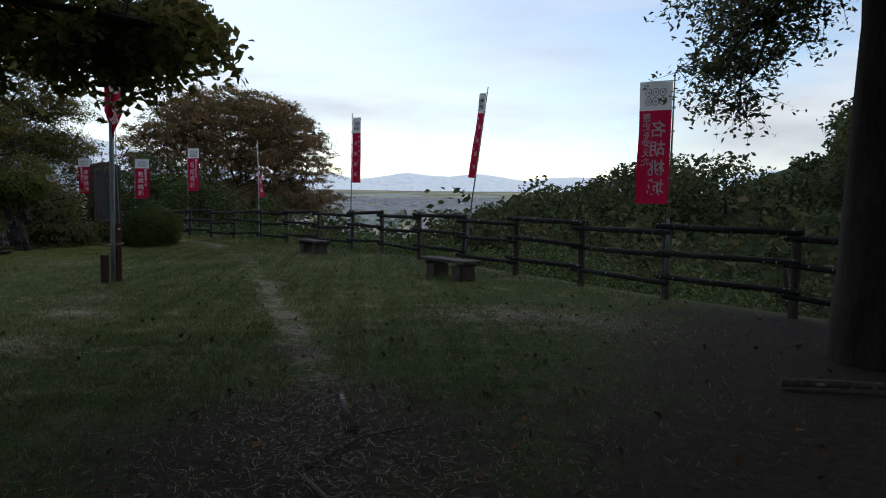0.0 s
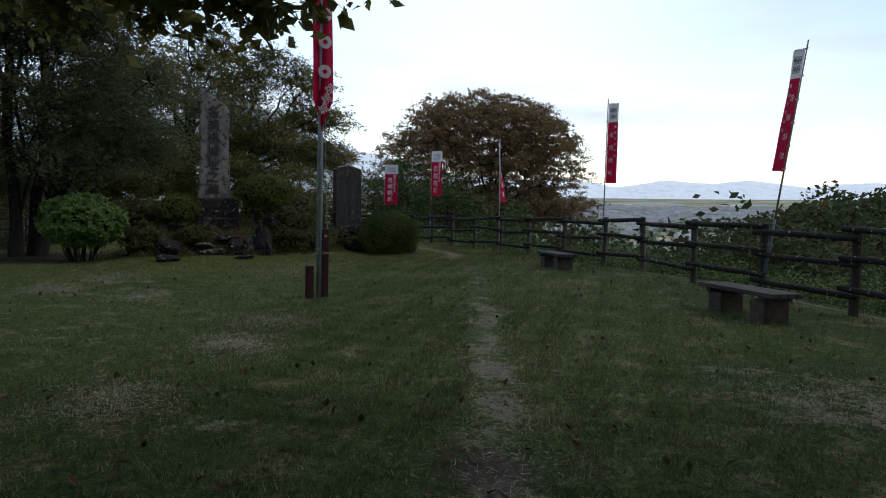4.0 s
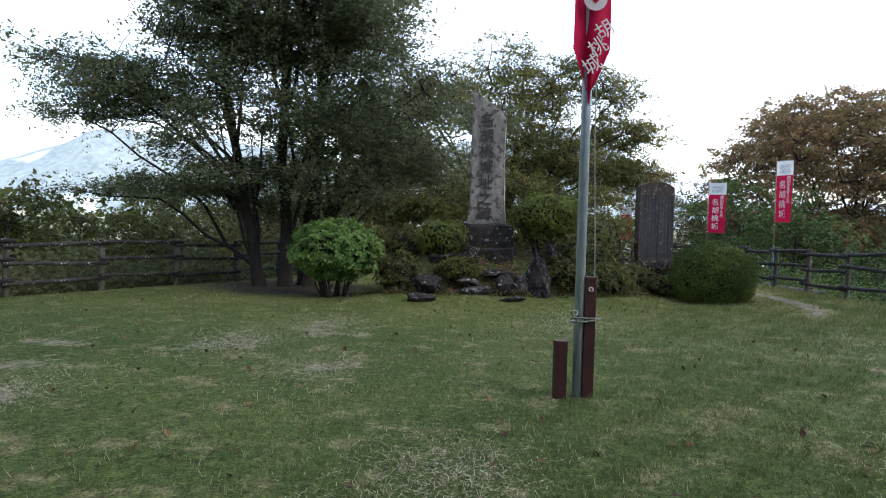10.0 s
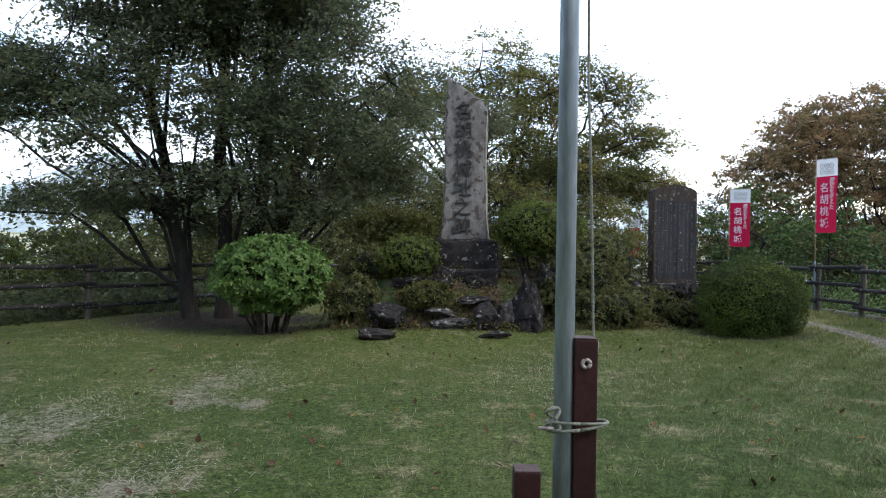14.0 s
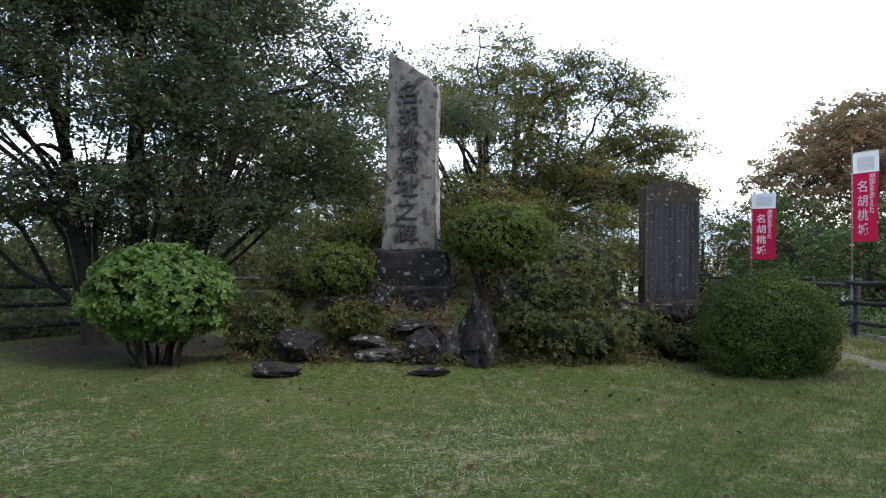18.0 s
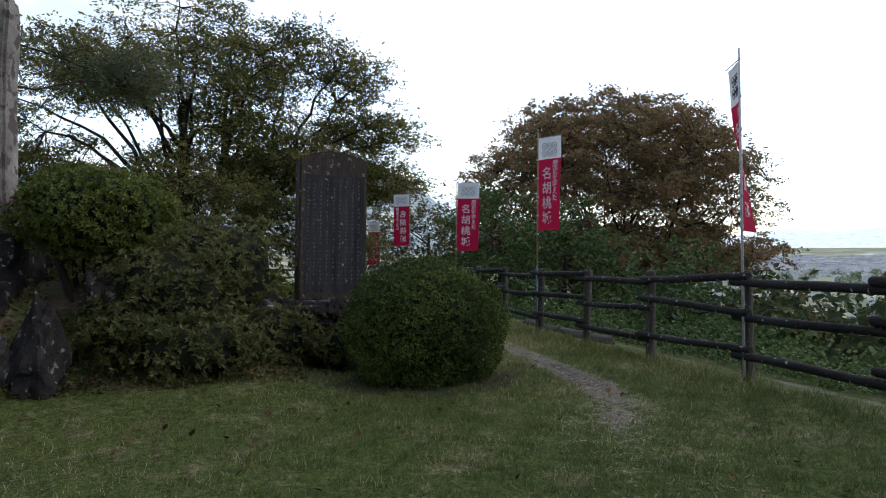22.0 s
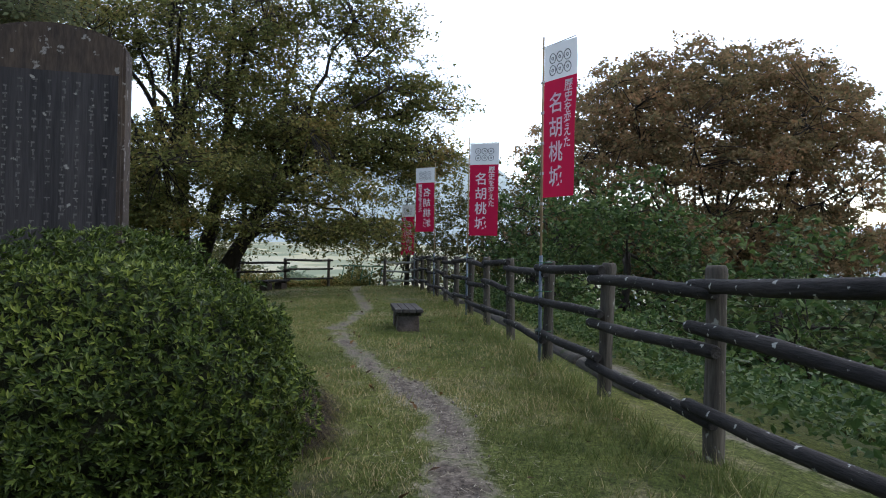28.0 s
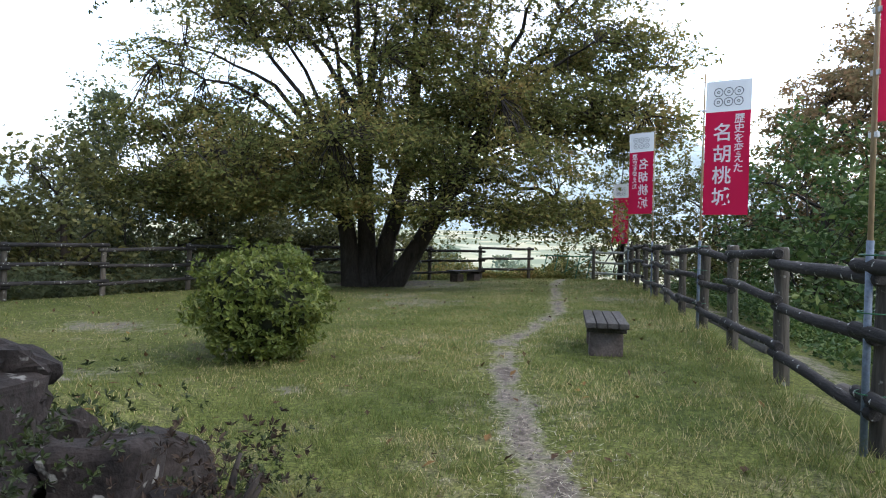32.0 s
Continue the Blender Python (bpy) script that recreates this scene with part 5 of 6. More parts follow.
def stele_base():
    root = thing("dry_stone_plinth", pose(-23.7, 9.25, -0.02), "rough dry-stone base under the stele, lichened and overgrown", "stone base")
    core = rock_block(1.3, 1.1, 0.9, 9)
    core.transform(Matrix.Translation((0.0, -0.32, 0.42)))
    part("core", core, STONE, root)
    r = np.random.default_rng(71)
    k = 0
    for row in range(5):
        z = 0.14 + 0.185 * row
        for side, n in ((0, 10), (1, 6), (2, 6)):
            for i in range(n):
                t = (i + 0.5 + 0.25 * (row % 2)) / n - 0.5
                if side == 0:
                    x, y = 0.66, t * 2.1
                else:
                    x, y = 0.02 + t * 1.35, (0.88 if row < 2 else 0.40 if row < 3 else 0.12) if side == 1 else -1.02
                if y > (0.45 if row < 3 else 0.2) and row > 1:
                    continue
                part("stone", rock_mesh("stone", 0.15 * r.uniform(0.75, 1.3), 0.155 * r.uniform(0.75, 1.3), 0.11 * r.uniform(0.8, 1.25), 300 + k, STONE_PALE if k % 9 == 0 else STONE, 3), None, root, at=pose(x + r.normal(0, 0.04), y + r.normal(0, 0.03), z + r.normal(0, 0.02), r.uniform(-14, 14), r.uniform(-14, 14), r.uniform(0, 360)))
                k += 1
    return root


stele_base()


def layered_rock(x, y, z, sx, sy, sz, seed, material, yaw, label):
    """A squared rock split in flat beds."""
    bm = rock_block(sy, sx, sz, seed)
    for v in bm.verts:
        f = (v.co.z / sz + 0.5) * 3
        groove = math.exp(-((f - round(f)) / 0.09) ** 2)
        v.co.x *= 1 - 0.09 * groove
        v.co.y *= 1 - 0.09 * groove
        v.co += noise.noise_vector(v.co * 11) * 0.015
    ob = new("rock", bm_mesh("rock", bm, material))
    ob.matrix_basis = pose(x, y, z, 4, -5, yaw)
    return tagged(ob, label, "rock", "rocks by the stele")


layered_rock(-24.1, 9.92, 0.40, 0.36, 0.31, 0.46, 3, STONE, 12, "squared grey rock split in flat beds beside the plinth")
layered_rock(-24.55, 9.8, 0.28, 0.36, 0.34, 0.46, 5, STONE, -20, "dark upright rock at the back of the plinth")
for k, (x, y, z, sx, sy, sz) in enumerate([(-24.9, 9.45, 0.16, 0.18, 0.2, 0.16), (-23.5, 10.3, 0.20, 0.15, 0.14, 0.12), (-24.7, 9.15, 0.24, 0.2, 0.24, 0.2), (-24.2, 10.45, 0.16, 0.2, 0.14, 0.12)]):
    rock(x, y, h(x, y) + z - 0.08, sx, sy, sz, 400 + k, STONE, 20 * k, "rough lichened rock at the end of the stone plinth", "rocks by the stele")


# ---- bushes ----
LEAF_WITHERED = leafy("withered_stalks", [(0.1, (0.018, 0.014, 0.012)), (0.55, (0.05, 0.034, 0.026)), (0.85, (0.10, 0.075, 0.045)), (1.0, (0.22, 0.19, 0.12))], 0.1, 0.8, 0.1)
LITTER = leafy("fallen_leaf", [(0.1, (0.035, 0.022, 0.016)), (0.6, (0.10, 0.055, 0.03)), (1.0, (0.30, 0.17, 0.05))], 0.1, 0.8, 0.1)
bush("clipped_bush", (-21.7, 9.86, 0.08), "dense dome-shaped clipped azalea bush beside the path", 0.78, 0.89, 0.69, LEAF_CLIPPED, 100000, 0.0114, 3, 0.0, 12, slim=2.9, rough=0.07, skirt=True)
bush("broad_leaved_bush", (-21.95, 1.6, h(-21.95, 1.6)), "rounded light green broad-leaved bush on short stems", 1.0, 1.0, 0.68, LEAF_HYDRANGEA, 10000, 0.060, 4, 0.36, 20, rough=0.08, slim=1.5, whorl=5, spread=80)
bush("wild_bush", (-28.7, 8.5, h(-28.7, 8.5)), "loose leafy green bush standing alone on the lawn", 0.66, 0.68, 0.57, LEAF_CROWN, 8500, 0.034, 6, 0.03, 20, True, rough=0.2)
AZALEAS = [
    (-22.9, 6.38, 0.85, "rounded azalea shrub with a few pink flowers beside the monument", 0.66, 0.82, 0.52, LEAF_CROWN, 20000, 0.024, 7, 0.58, 0.12),
    (-22.6, 7.15, 0.55, "dark spreading azalea on the mound", 0.6, 0.7, 0.52, LEAF_BUSH, 9000, 0.03, 8, 0.02, 0.3),
    (-22.3, 6.85, 0.30, "dark spreading azalea before the pointed rock", 0.45, 0.5, 0.36, LEAF_BUSH, 6000, 0.03, 18, 0.02, 0.3),
    (-22.85, 3.95, 0.80, "low rounded azalea on the mound", 0.5, 0.58, 0.42, LEAF_CROWN, 9000, 0.024, 9, 0.14, 0.14),
    (-22.15, 4.30, 0.42, "small browned azalea among the rocks", 0.34, 0.44, 0.24, LEAF_OLIVE, 4000, 0.026, 10, 0.05, 0.2),
    (-22.0, 7.5, 0.12, "dark low azalea at the foot of the mound", 0.45, 0.65, 0.36, LEAF_BUSH, 5200, 0.032, 11, 0.02, 0.3),
    (-23.5, 7.7, 0.6, "dark azalea between monument and stele", 0.7, 0.75, 0.7, LEAF_BUSH, 6000, 0.036, 12, 0.02, 0.3),
    (-22.75, 8.3, 0.15, "dark straggling azalea before the stone plinth", 0.45, 0.5, 0.36, LEAF_BUSH, 4200, 0.034, 14, 0.02, 0.3),
    (-22.75, 9.0, 0.15, "dark straggling plants before the stone plinth", 0.25, 0.45, 0.22, LEAF_BUSH, 2400, 0.032, 15, 0.02, 0.35),
    (-22.3, 3.0, 0.15, "dark azalea at the end of the mound", 0.5, 0.5, 0.4, LEAF_BUSH, 4200, 0.034, 16, 0.02, 0.3),
]
AZALEAS_BEHIND = [
    (-24.5, 6.7, 0.5, "dark azalea behind the monument", 0.8, 0.9, 0.75, LEAF_BUSH, 6000, 0.038, 20, 0.02, 0.3),
    (-24.6, 5.2, 0.5, "dark azalea behind the monument", 0.7, 0.9, 0.7, LEAF_BUSH, 5000, 0.038, 21, 0.02, 0.3),
    (-23.9, 3.2, 0.4, "dark azalea behind the mound", 0.7, 0.8, 0.6, LEAF_BUSH, 5200, 0.036, 19, 0.02, 0.3),
]
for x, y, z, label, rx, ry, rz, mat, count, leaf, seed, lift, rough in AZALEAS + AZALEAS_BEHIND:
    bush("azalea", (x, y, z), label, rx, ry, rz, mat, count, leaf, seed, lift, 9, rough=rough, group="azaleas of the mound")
FLOWER = cloth("pink_azalea_flower", (0.5, 0.06, 0.25))
fr = np.random.default_rng(4)
fd = fr.normal(0, 1, (9, 3))
fd[:, 2] = np.abs(fd[:, 2]) + 0.3
fd /= np.linalg.norm(fd, axis=1)[:, None]
for q in fd:
    flower = new("azalea_flower", raw_mesh("azalea_flower", *leaves_arrays(np.array([(0, 0, 0)]), 0.02, 6, 0.03, 1.0, fr, 0.3, 1.3), FLOWER))
    flower.location = (-22.9 + 0.66 * q[0] * 1.02, 6.38 + 0.82 * q[1] * 1.02, 1.95 + 0.52 * q[2] * 1.02)
    tagged(flower, "small withering pink azalea flower on the shrub", "flower", "pink azalea flowers")
def sedge(x, y, rx, ry, rise, count, seed, material, label):
    """A low mound of long arching blades."""
    r = np.random.default_rng(seed)
    root = thing("sedge_tuft", pose(x, y, h(x, y)), label, "sedge", "sedge by the plinth")
    a, q = r.uniform(0, 6.283, count), np.sqrt(r.random(count))
    px, py = rx * q * np.cos(a), ry * q * np.sin(a)
    pz = rise * (1 - q ** 2) * r.uniform(0.5, 1.0, count)
    la, L = a + r.normal(0, 0.9, count), r.uniform(0.10, 0.30, count)
    lx, ly = np.cos(la), np.sin(la)
    w = r.uniform(0.0015, 0.0035, count)
    rings = []
    for t, up in ((0.0, 0.0), (0.35, 0.24), (0.7, 0.18), (1.0, -0.10)):
        cx, cy, cz = px + lx * L * t, py + ly * L * t, pz + L * up
        k = w * (1.0 - 0.8 * t)
        rings += [np.stack([cx - ly * k, cy + lx * k, cz], -1), np.stack([cx + ly * k, cy - lx * k, cz], -1)]
    v = np.stack(rings, 1).reshape(-1, 3)
    f = (np.arange(count)[:, None, None] * 8 + np.array([(0, 1, 3, 2), (2, 3, 5, 4), (4, 5, 7, 6)])).reshape(-1, 4)
    part("foliage", raw_mesh("foliage", v, f, material), None, root)
    bm = bmesh.new()
    bmesh.ops.create_icosphere(bm, subdivisions=3, radius=1)
    for vert in bm.verts:
        k = 0.88 + 0.10 * noise.noise(vert.co * 3 + Vector((seed, 0, 0)))
        vert.co = Vector((vert.co.x * rx * k, vert.co.y * ry * k, max(vert.co.z, -0.2) * rise * 0.9 * k))
    part("matted_base", bm, MATTED, root, "", True)
    return root


MATTED = surface("matted_dead_grass", (0.018, 0.012, 0.010), (0.055, 0.036, 0.028), 16, 0.95, 0.9)
SEDGE_BROWN = leafy("withered_sedge", [(0.1, (0.012, 0.008, 0.007)), (0.6, (0.034, 0.021, 0.017)), (0.9, (0.06, 0.04, 0.026)), (1.0, (0.24, 0.20, 0.08))], 0.2, 0.7, 0.15, 0.9)
sedge(-23.75, 10.5, 0.62, 0.34, 0.25, 3600, 13, SEDGE_BROWN, "browned arching sedge mound beside the stone plinth")
sedge(-23.05, 10.55, 0.42, 0.26, 0.18, 1800, 17, SEDGE_BROWN, "browned arching sedge mound beside the clipped bush")
sedge(-24.25, 10.55, 0.26, 0.2, 0.22, 900, 19, LEAF_OLIVE, "yellow-green arching sedge tuft beside the split rock")


for x, y, z, rx, ry, rz, mat, seed in [(-23.9, 9.75, 0.50, 0.5, 0.32, 0.16, LEAF_CREEPER, 31), (-24.5, 10.22, 0.2, 0.36, 0.2, 0.14, LEAF_CREEPER, 32), (-23.55, 9.72, 0.42, 0.24, 0.26, 0.14, LEAF_CREEPER, 33), (-24.0, 10.35, 0.30, 0.4, 0.2, 0.2, LEAF_WITHERED, 34), (-23.0, 9.0, 0.5, 0.2, 0.6, 0.25, LEAF_CREEPER, 35)]:
    bush("creeper", (x, y, z), "straggling creeper growing over the stones of the plinth", rx, ry, rz, mat, 1000, 0.012, seed, 0.0, 7, False, "creepers on the plinth", 0.6, slim=2.6)


# ---- trees ----
tree("evergreen", (-24.6, -0.1, 0), "great dark spreading tree with layered boughs beside the monument", [(0, 0, -0.2, -0.2, 8.0), (0.3, -0.5, 0.2, -1.6, 5.0), (-0.5, 0.4, -0.8, 0.8, 7.0), (-0.2, 0.5, -0.4, 1.8, 4.5)],
     [(0, -0.1, 7.6, 2.7, 2.6, 2.6), (0.2, -1.7, 6.6, 2.0, 1.7, 1.2), (-0.2, 1.7, 6.9, 2.2, 1.5, 1.3), (0.3, -4.9, 5.5, 2.2, 2.6, 0.55), (0.2, -5.2, 4.5, 2.0, 2.4, 0.45), (0.1, -2.6, 4.9, 2.2, 1.6, 0.8), (0.3, -3.2, 2.5, 2.0, 2.8, 0.30), (0.0, 1.2, 3.9, 2.4, 2.5, 1.5), (-0.4, 2.6, 5.0, 2.4, 1.6, 1.0), (-0.9, -0.2, 2.6, 2.2, 2.4, 1.0), (1.8, -0.6, 3.9, 1.0, 2.1, 1.6), (1.8, 1.1, 5.6, 1.0, 1.9, 1.1), (1.7, 1.6, 3.9, 0.8, 1.3, 0.9), (1.6, 0.2, 7.0, 1.0, 2.0, 1.0), (-1.4, 3.0, 3.6, 1.5, 1.3, 0.9), (-5.8, 5.5, 5.5, 1.3, 0.9, 0.6), (-3.6, 4.4, 5.8, 1.5, 1.1, 0.7), (1.9, 0.1, 2.7, 0.7, 2.4, 0.9)], LEAF_DARK, BARK, 2450, 104, 0.047, 0.95, 0.15, 0.17, 2, limbs_n=50, fork=0.2, shell=0.3, gaps=-0.2, twig_n=7, slim=2.2)
tree("cherry_tree", (-41.0, 6.4, h(-41.0, 6.4)), "large spreading cherry tree with thinning green and yellow leaves", [(0, 0, -0.2, -0.3, 5.6), (-0.25, 0.25, -0.5, 1.2, 5.4), (0.15, -0.3, 0.3, -1.0, 4.6), (-0.1, 0.5, -0.4, 3.4, 4.6)],
     [(0, -0.3, 10.0, 3.0, 2.4, 1.5), (0, 3.3, 9.3, 2.8, 2.3, 1.1), (0, 5.9, 8.7, 2.2, 1.6, 0.9), (-0.6, 6.6, 6.9, 2.8, 2.8, 0.9), (0.5, 0.4, 7.7, 3.6, 3.8, 1.5), (0.4, -3.4, 8.2, 2.6, 2.2, 1.1), (0.4, -4.4, 6.4, 2.8, 2.6, 1.2), (0.2, -5.2, 4.6, 2.4, 2.4, 0.9), (0, 1.0, 5.6, 3.8, 4.8, 1.4), (0.5, 4.3, 4.8, 3.0, 3.0, 1.0), (2.2, 0.2, 3.9, 2.4, 4.4, 0.9), (2.4, 3.4, 3.5, 2.2, 2.6, 0.8), (3.1, -2.2, 2.9, 1.6, 2.7, 0.9), (0.2, 7.0, 4.8, 2.2, 1.8, 1.0), (0.4, -3.2, 3.2, 2.6, 2.6, 1.0), (0.4, -5.0, 2.6, 2.2, 2.2, 0.7), ] + [(3.0 - 0.05 * q * q, q, 2.5 - 0.07 * q, 1.5, 1.5, 0.5) for q in (-5.2, -3.4, -1.6, 0.2, 2.0, 3.8, 5.4)], LEAF_CHERRY, BARK, 2900, 70, 0.064, 0.88, 0.27, 0.28, 5, limbs_n=46, fork=0.4, shell=0.25, gaps=-0.25, twig_n=6, slim=2.1)
tree("zelkova", (-43.5, 26.0, -5.5), "broad rounded zelkova turning rust red below the fence", [(0, 0, 0, 0, 5.0), (0.4, 0, 1.5, 1.0, 6.0), (-0.4, 0.2, -1.6, -0.8, 6.0), (0.1, -0.4, 0.4, -1.8, 6.0), (0.3, 0.4, 2.6, -1.6, 6.5), (-0.3, -0.3, -2.8, 1.2, 6.5)],
     [(-0.4, -0.4, 10.4, 7.2, 7.2, 4.8), (-0.4, -0.4, 7.6, 8.0, 8.0, 1.4), (0, 0, 12.4, 5.2, 5.4, 2.8)], LEAF_RED, BARK, 2700, 66, 0.082, 0.8, 0.22, 0.2, 8, limbs_n=60, fork=0.25, shell=0.45, gaps=-1.0, twig_n=5, lumpy=0.10, slim=2.0)
tree("roadside_tree", (-1.24, 7.3, h(-1.24, 7.3)), "dark tall tree with rough bark and hanging leafy twigs", [(0, 0, 0.05, 0, 7.5)],
     [(-1.0, 1.0, 4.9, 1.7, 1.5, 1.2), (-1.5, 0.9, 3.5, 0.7, 0.6, 0.7), (-1.2, 1.2, 4.1, 0.9, 0.8, 0.6), (1.0, 0, 6.8, 3.4, 3.4, 2.0), (0.6, -1.0, 5.2, 2.2, 2.0, 1.2), (-1.5, -0.1, 2.6, 0.32, 0.3, 0.6), (-1.2, 0.1, 3.7, 1.0, 0.8, 0.45), (-1.6, 0.2, 3.2, 0.5, 0.4, 0.4)], LEAF_DARK, BARK, 640, 120, 0.034, 0.5, 0.31, 0.55, 12, limbs_n=16, fork=0.45, shell=0.2, slim=2.3)
tree("cherry_tree", (-8.0, -2.4, h(-8.0, -2.4)), "cherry tree with dark leafy boughs overhanging the lawn", [(0, 0, 0.3, 0.3, 3.0)],
     [(0, 0, 5.4, 4.2, 4.2, 2.2), (1.2, 2.0, 4.4, 2.4, 2.2, 1.0), (1.1, 3.2, 3.7, 1.6, 1.5, 0.9), (1.5, 4.9, 3.1, 1.0, 1.0, 0.55), (1.6, 5.5, 2.98, 0.7, 0.5, 0.3), (1.1, 5.8, 3.3, 0.7, 0.5, 0.35), (1.3, 5.1, 2.85, 0.8, 0.6, 0.3), (1.9, 5.2, 2.95, 0.8, 0.6, 0.35), (0.8, 4.4, 3.0, 0.9, 0.9, 0.5), (-0.4, 3.9, 3.4, 1.1, 0.9, 0.55)], LEAF_CHERRY, BARK, 1150, 60, 0.070, 0.38, 0.3, 0.6, 15, limbs_n=30, fork=0.5, shell=0.2, gaps=-0.4, twig_n=5)
NEAR_TREES = [
    ("young_tree", (-33.5, 17.6), 3.2, 2.1, LEAF_GREEN, 21, "leafy green tree on the slope behind the fence"),
    ("young_tree", (-38.0, 17.4), 4.2, 2.1, LEAF_GREEN, 22, "leafy green tree on the slope behind the fence"),
    ("young_tree", (-42.0, 18.0), 4.8, 2.4, LEAF_OLIVE, 23, "yellowing tree on the slope behind the fence"),
    ("young_tree", (-48.5, 17.6), 5.4, 2.8, LEAF_OLIVE, 24, "yellowing tree beyond the end of the fence"),
    ("young_tree", (-50.5, 14.5), 5.6, 2.6, LEAF_OLIVE, 25, "yellowing tree beyond the end of the fence"),
    ("young_tree", (-29.0, 18.2), 2.0, 2.0, LEAF_GREEN, 26, "leafy green tree on the slope behind the fence"),
    ("young_tree", (-29.5, -5.0), 2.8, 2.4, LEAF_BUSH, 27, "dark tree behind the shaded fence"),
    ("young_tree", (-33.5, -2.8), 3.6, 2.4, LEAF_BUSH, 28, "dark tree behind the shaded fence"),
    ("young_tree", (-38.0, -1.0), 3.6, 2.4, LEAF_BUSH, 29, "mixed tree behind the shaded fence"),
    ("young_tree", (-25.0, -7.5), 2.4, 2.6, LEAF_BUSH, 30, "mixed tree behind the shaded fence"),
    ("young_tree", (-21.0, -9.0), 2.5, 2.4, LEAF_BUSH, 31, "dark tree behind the shaded fence"),
    ("young_tree", (-43.0, 0.5), 4.6, 2.5, LEAF_BUSH, 32, "dark tree behind the shaded fence"),
    ("young_tree", (-27.0, -8.5), 2.5, 2.6, LEAF_CROWN, 34, "leafy tree behind the shaded fence"),
    ("young_tree", (-22.5, -11.5), 2.7, 2.6, LEAF_BUSH, 35, "mixed tree behind the shaded fence"),
    ("young_tree", (-31.5, -6.5), 2.7, 2.6, LEAF_CROWN, 36, "leafy tree behind the shaded fence"),
    ("young_tree", (-36.0, -4.0), 3.2, 2.6, LEAF_BUSH, 37, "dark tree behind the shaded fence"),
    ("young_tree", (-17.5, -10.5), 2.2, 2.4, LEAF_OLIVE, 38, "mixed tree behind the shaded fence"),
    ("young_tree", (-47.2, 3.9), 3.4, 1.9, LEAF_BUSH, 40, "dark low tree behind the shaded fence"),
    ("young_tree", (-46.6, 1.3), 3.4, 2.0, LEAF_BUSH, 41, "dark low tree behind the shaded fence"),
    ("young_tree", (-50.0, 6.2), 2.6, 1.8, LEAF_BUSH, 42, "yellowing low tree behind the shaded fence"),
    ("conifer", (-42.3, -3.0), 6.3, 1.9, LEAF_DARK, 33, "tall narrow conifer beyond the fence"),
]
for nm, (x, y), top, rad, mat, seed, label in NEAR_TREES:
    z = h(x, y)
    H = top - z
    tree(nm, (x, y, z), label, [(0, 0, 0.1, 0.1, H * 0.6)], [(0, 0, H - rad * 0.95, rad, rad, rad), (0.2, 0.1, H - rad * 2.0, rad * 1.15, rad * 1.15, rad * 1.1)] if nm != "conifer" else [(0, 0, H - 1.2, 0.55, 0.55, 1.3), (0, 0, H - 2.8, 1.0, 1.0, 1.5), (0, 0, H - 4.8, 1.5, 1.5, 1.8), (0, 0, H - 6.8, 1.9, 1.9, 1.8)], mat, BARK, 300 if y < 3 else 165, 66, 0.096 if y < 3 else 0.088, 0.85, 0.12, 0.5, seed, limbs_n=10, fork=0.3, shell=0.3, gaps=-0.5, twig_n=4)

# unseen trees added to shade the walk's start; crowns meet overhead and close it
for k, (x, y, top, rad) in enumerate([(2.6, 4.4, 12, 5.4), (3.6, -2.0, 12, 5.6), (-2.0, -5.0, 12, 5.4), (9.5, 8.5, 11, 5.0), (-7.0, -10.5, 9, 4.2), (10.5, -6.0, 12, 5.4), (3.5, 10.5, 12, 5.2), (8.5, 1.5, 12, 5.2), (15.0, 3.5, 12, 5.4), (5.5, -9.0, 12, 5.4), (14.0, -12.0, 12, 5.4), (15.0, 13.0, 12, 5.4)]):
    tree("added_shade_tree", (x, y, h(x, y)), "unseen tall dark tree added to shade the lawn entrance", [(0, 0, 0.2, 0.1, top * 0.6)], [(0, 0, top - rad * 0.7, rad, rad, rad * 0.7), (0, 0, top - rad * 1.1, rad * 1.05, rad * 1.05, rad * 0.45)], LEAF_DARK, BARK, 300, 34, 0.3, 1.1, 0.25, 0.5, 50 + k, limbs_n=12, group="trees at the entrance", shell=0.3)


# ---- undergrowth beyond the fences ----
def undergrowth(name, label, line, side, count, seed, material, width=3.5, tall=0.5, leaf=0.06, inset=0.35):
    r = np.random.default_rng(seed)
    pts = np.array(line)
    seg = np.linalg.norm(np.diff(pts, axis=0), axis=1)
    t = r.random(count) * seg.sum()
    k = np.searchsorted(np.cumsum(seg), t).clip(0, len(seg) - 1)
    u = (t - np.concatenate([[0], np.cumsum(seg)])[k]) / seg[k]
    p = pts[k] + (pts[k + 1] - pts[k]) * u[:, None]
    d = (pts[k + 1] - pts[k]) / seg[k][:, None]
    out = inset + width * r.random(count) ** 1.3
    x, y = p[:, 0] - d[:, 1] * side * out, p[:, 1] + d[:, 0] * side * out
    lump = 0.5 + 0.5 * waves(x, y, 0.9)
    z = height(x, y) + tall * lump * r.random(count) ** 0.7 * np.clip(out / 0.9, 0.25, 1.3)
    v, f = leaves_arrays(np.stack([x, y, z], -1), 0.05, 1, leaf, 1.0, r, 0.45)
    return tagged(new(name, raw_mesh(name, v, f, material)), label, "undergrowth", kind="stuff")


undergrowth("weeds", "green weeds and brambles on the bank beyond the fence", FENCE_NORTH, -1, 52000, 81, LEAF_GREEN, 4.5, 0.7, 0.05, 1.05)
undergrowth("brambles", "darker scrub falling away beyond the fence", [(x, y + 3.0) for x, y in [(-0.5, 8.6)] + FENCE_NORTH], -1, 42000, 82, LEAF_WOODS, 8.0, 1.2, 0.09)
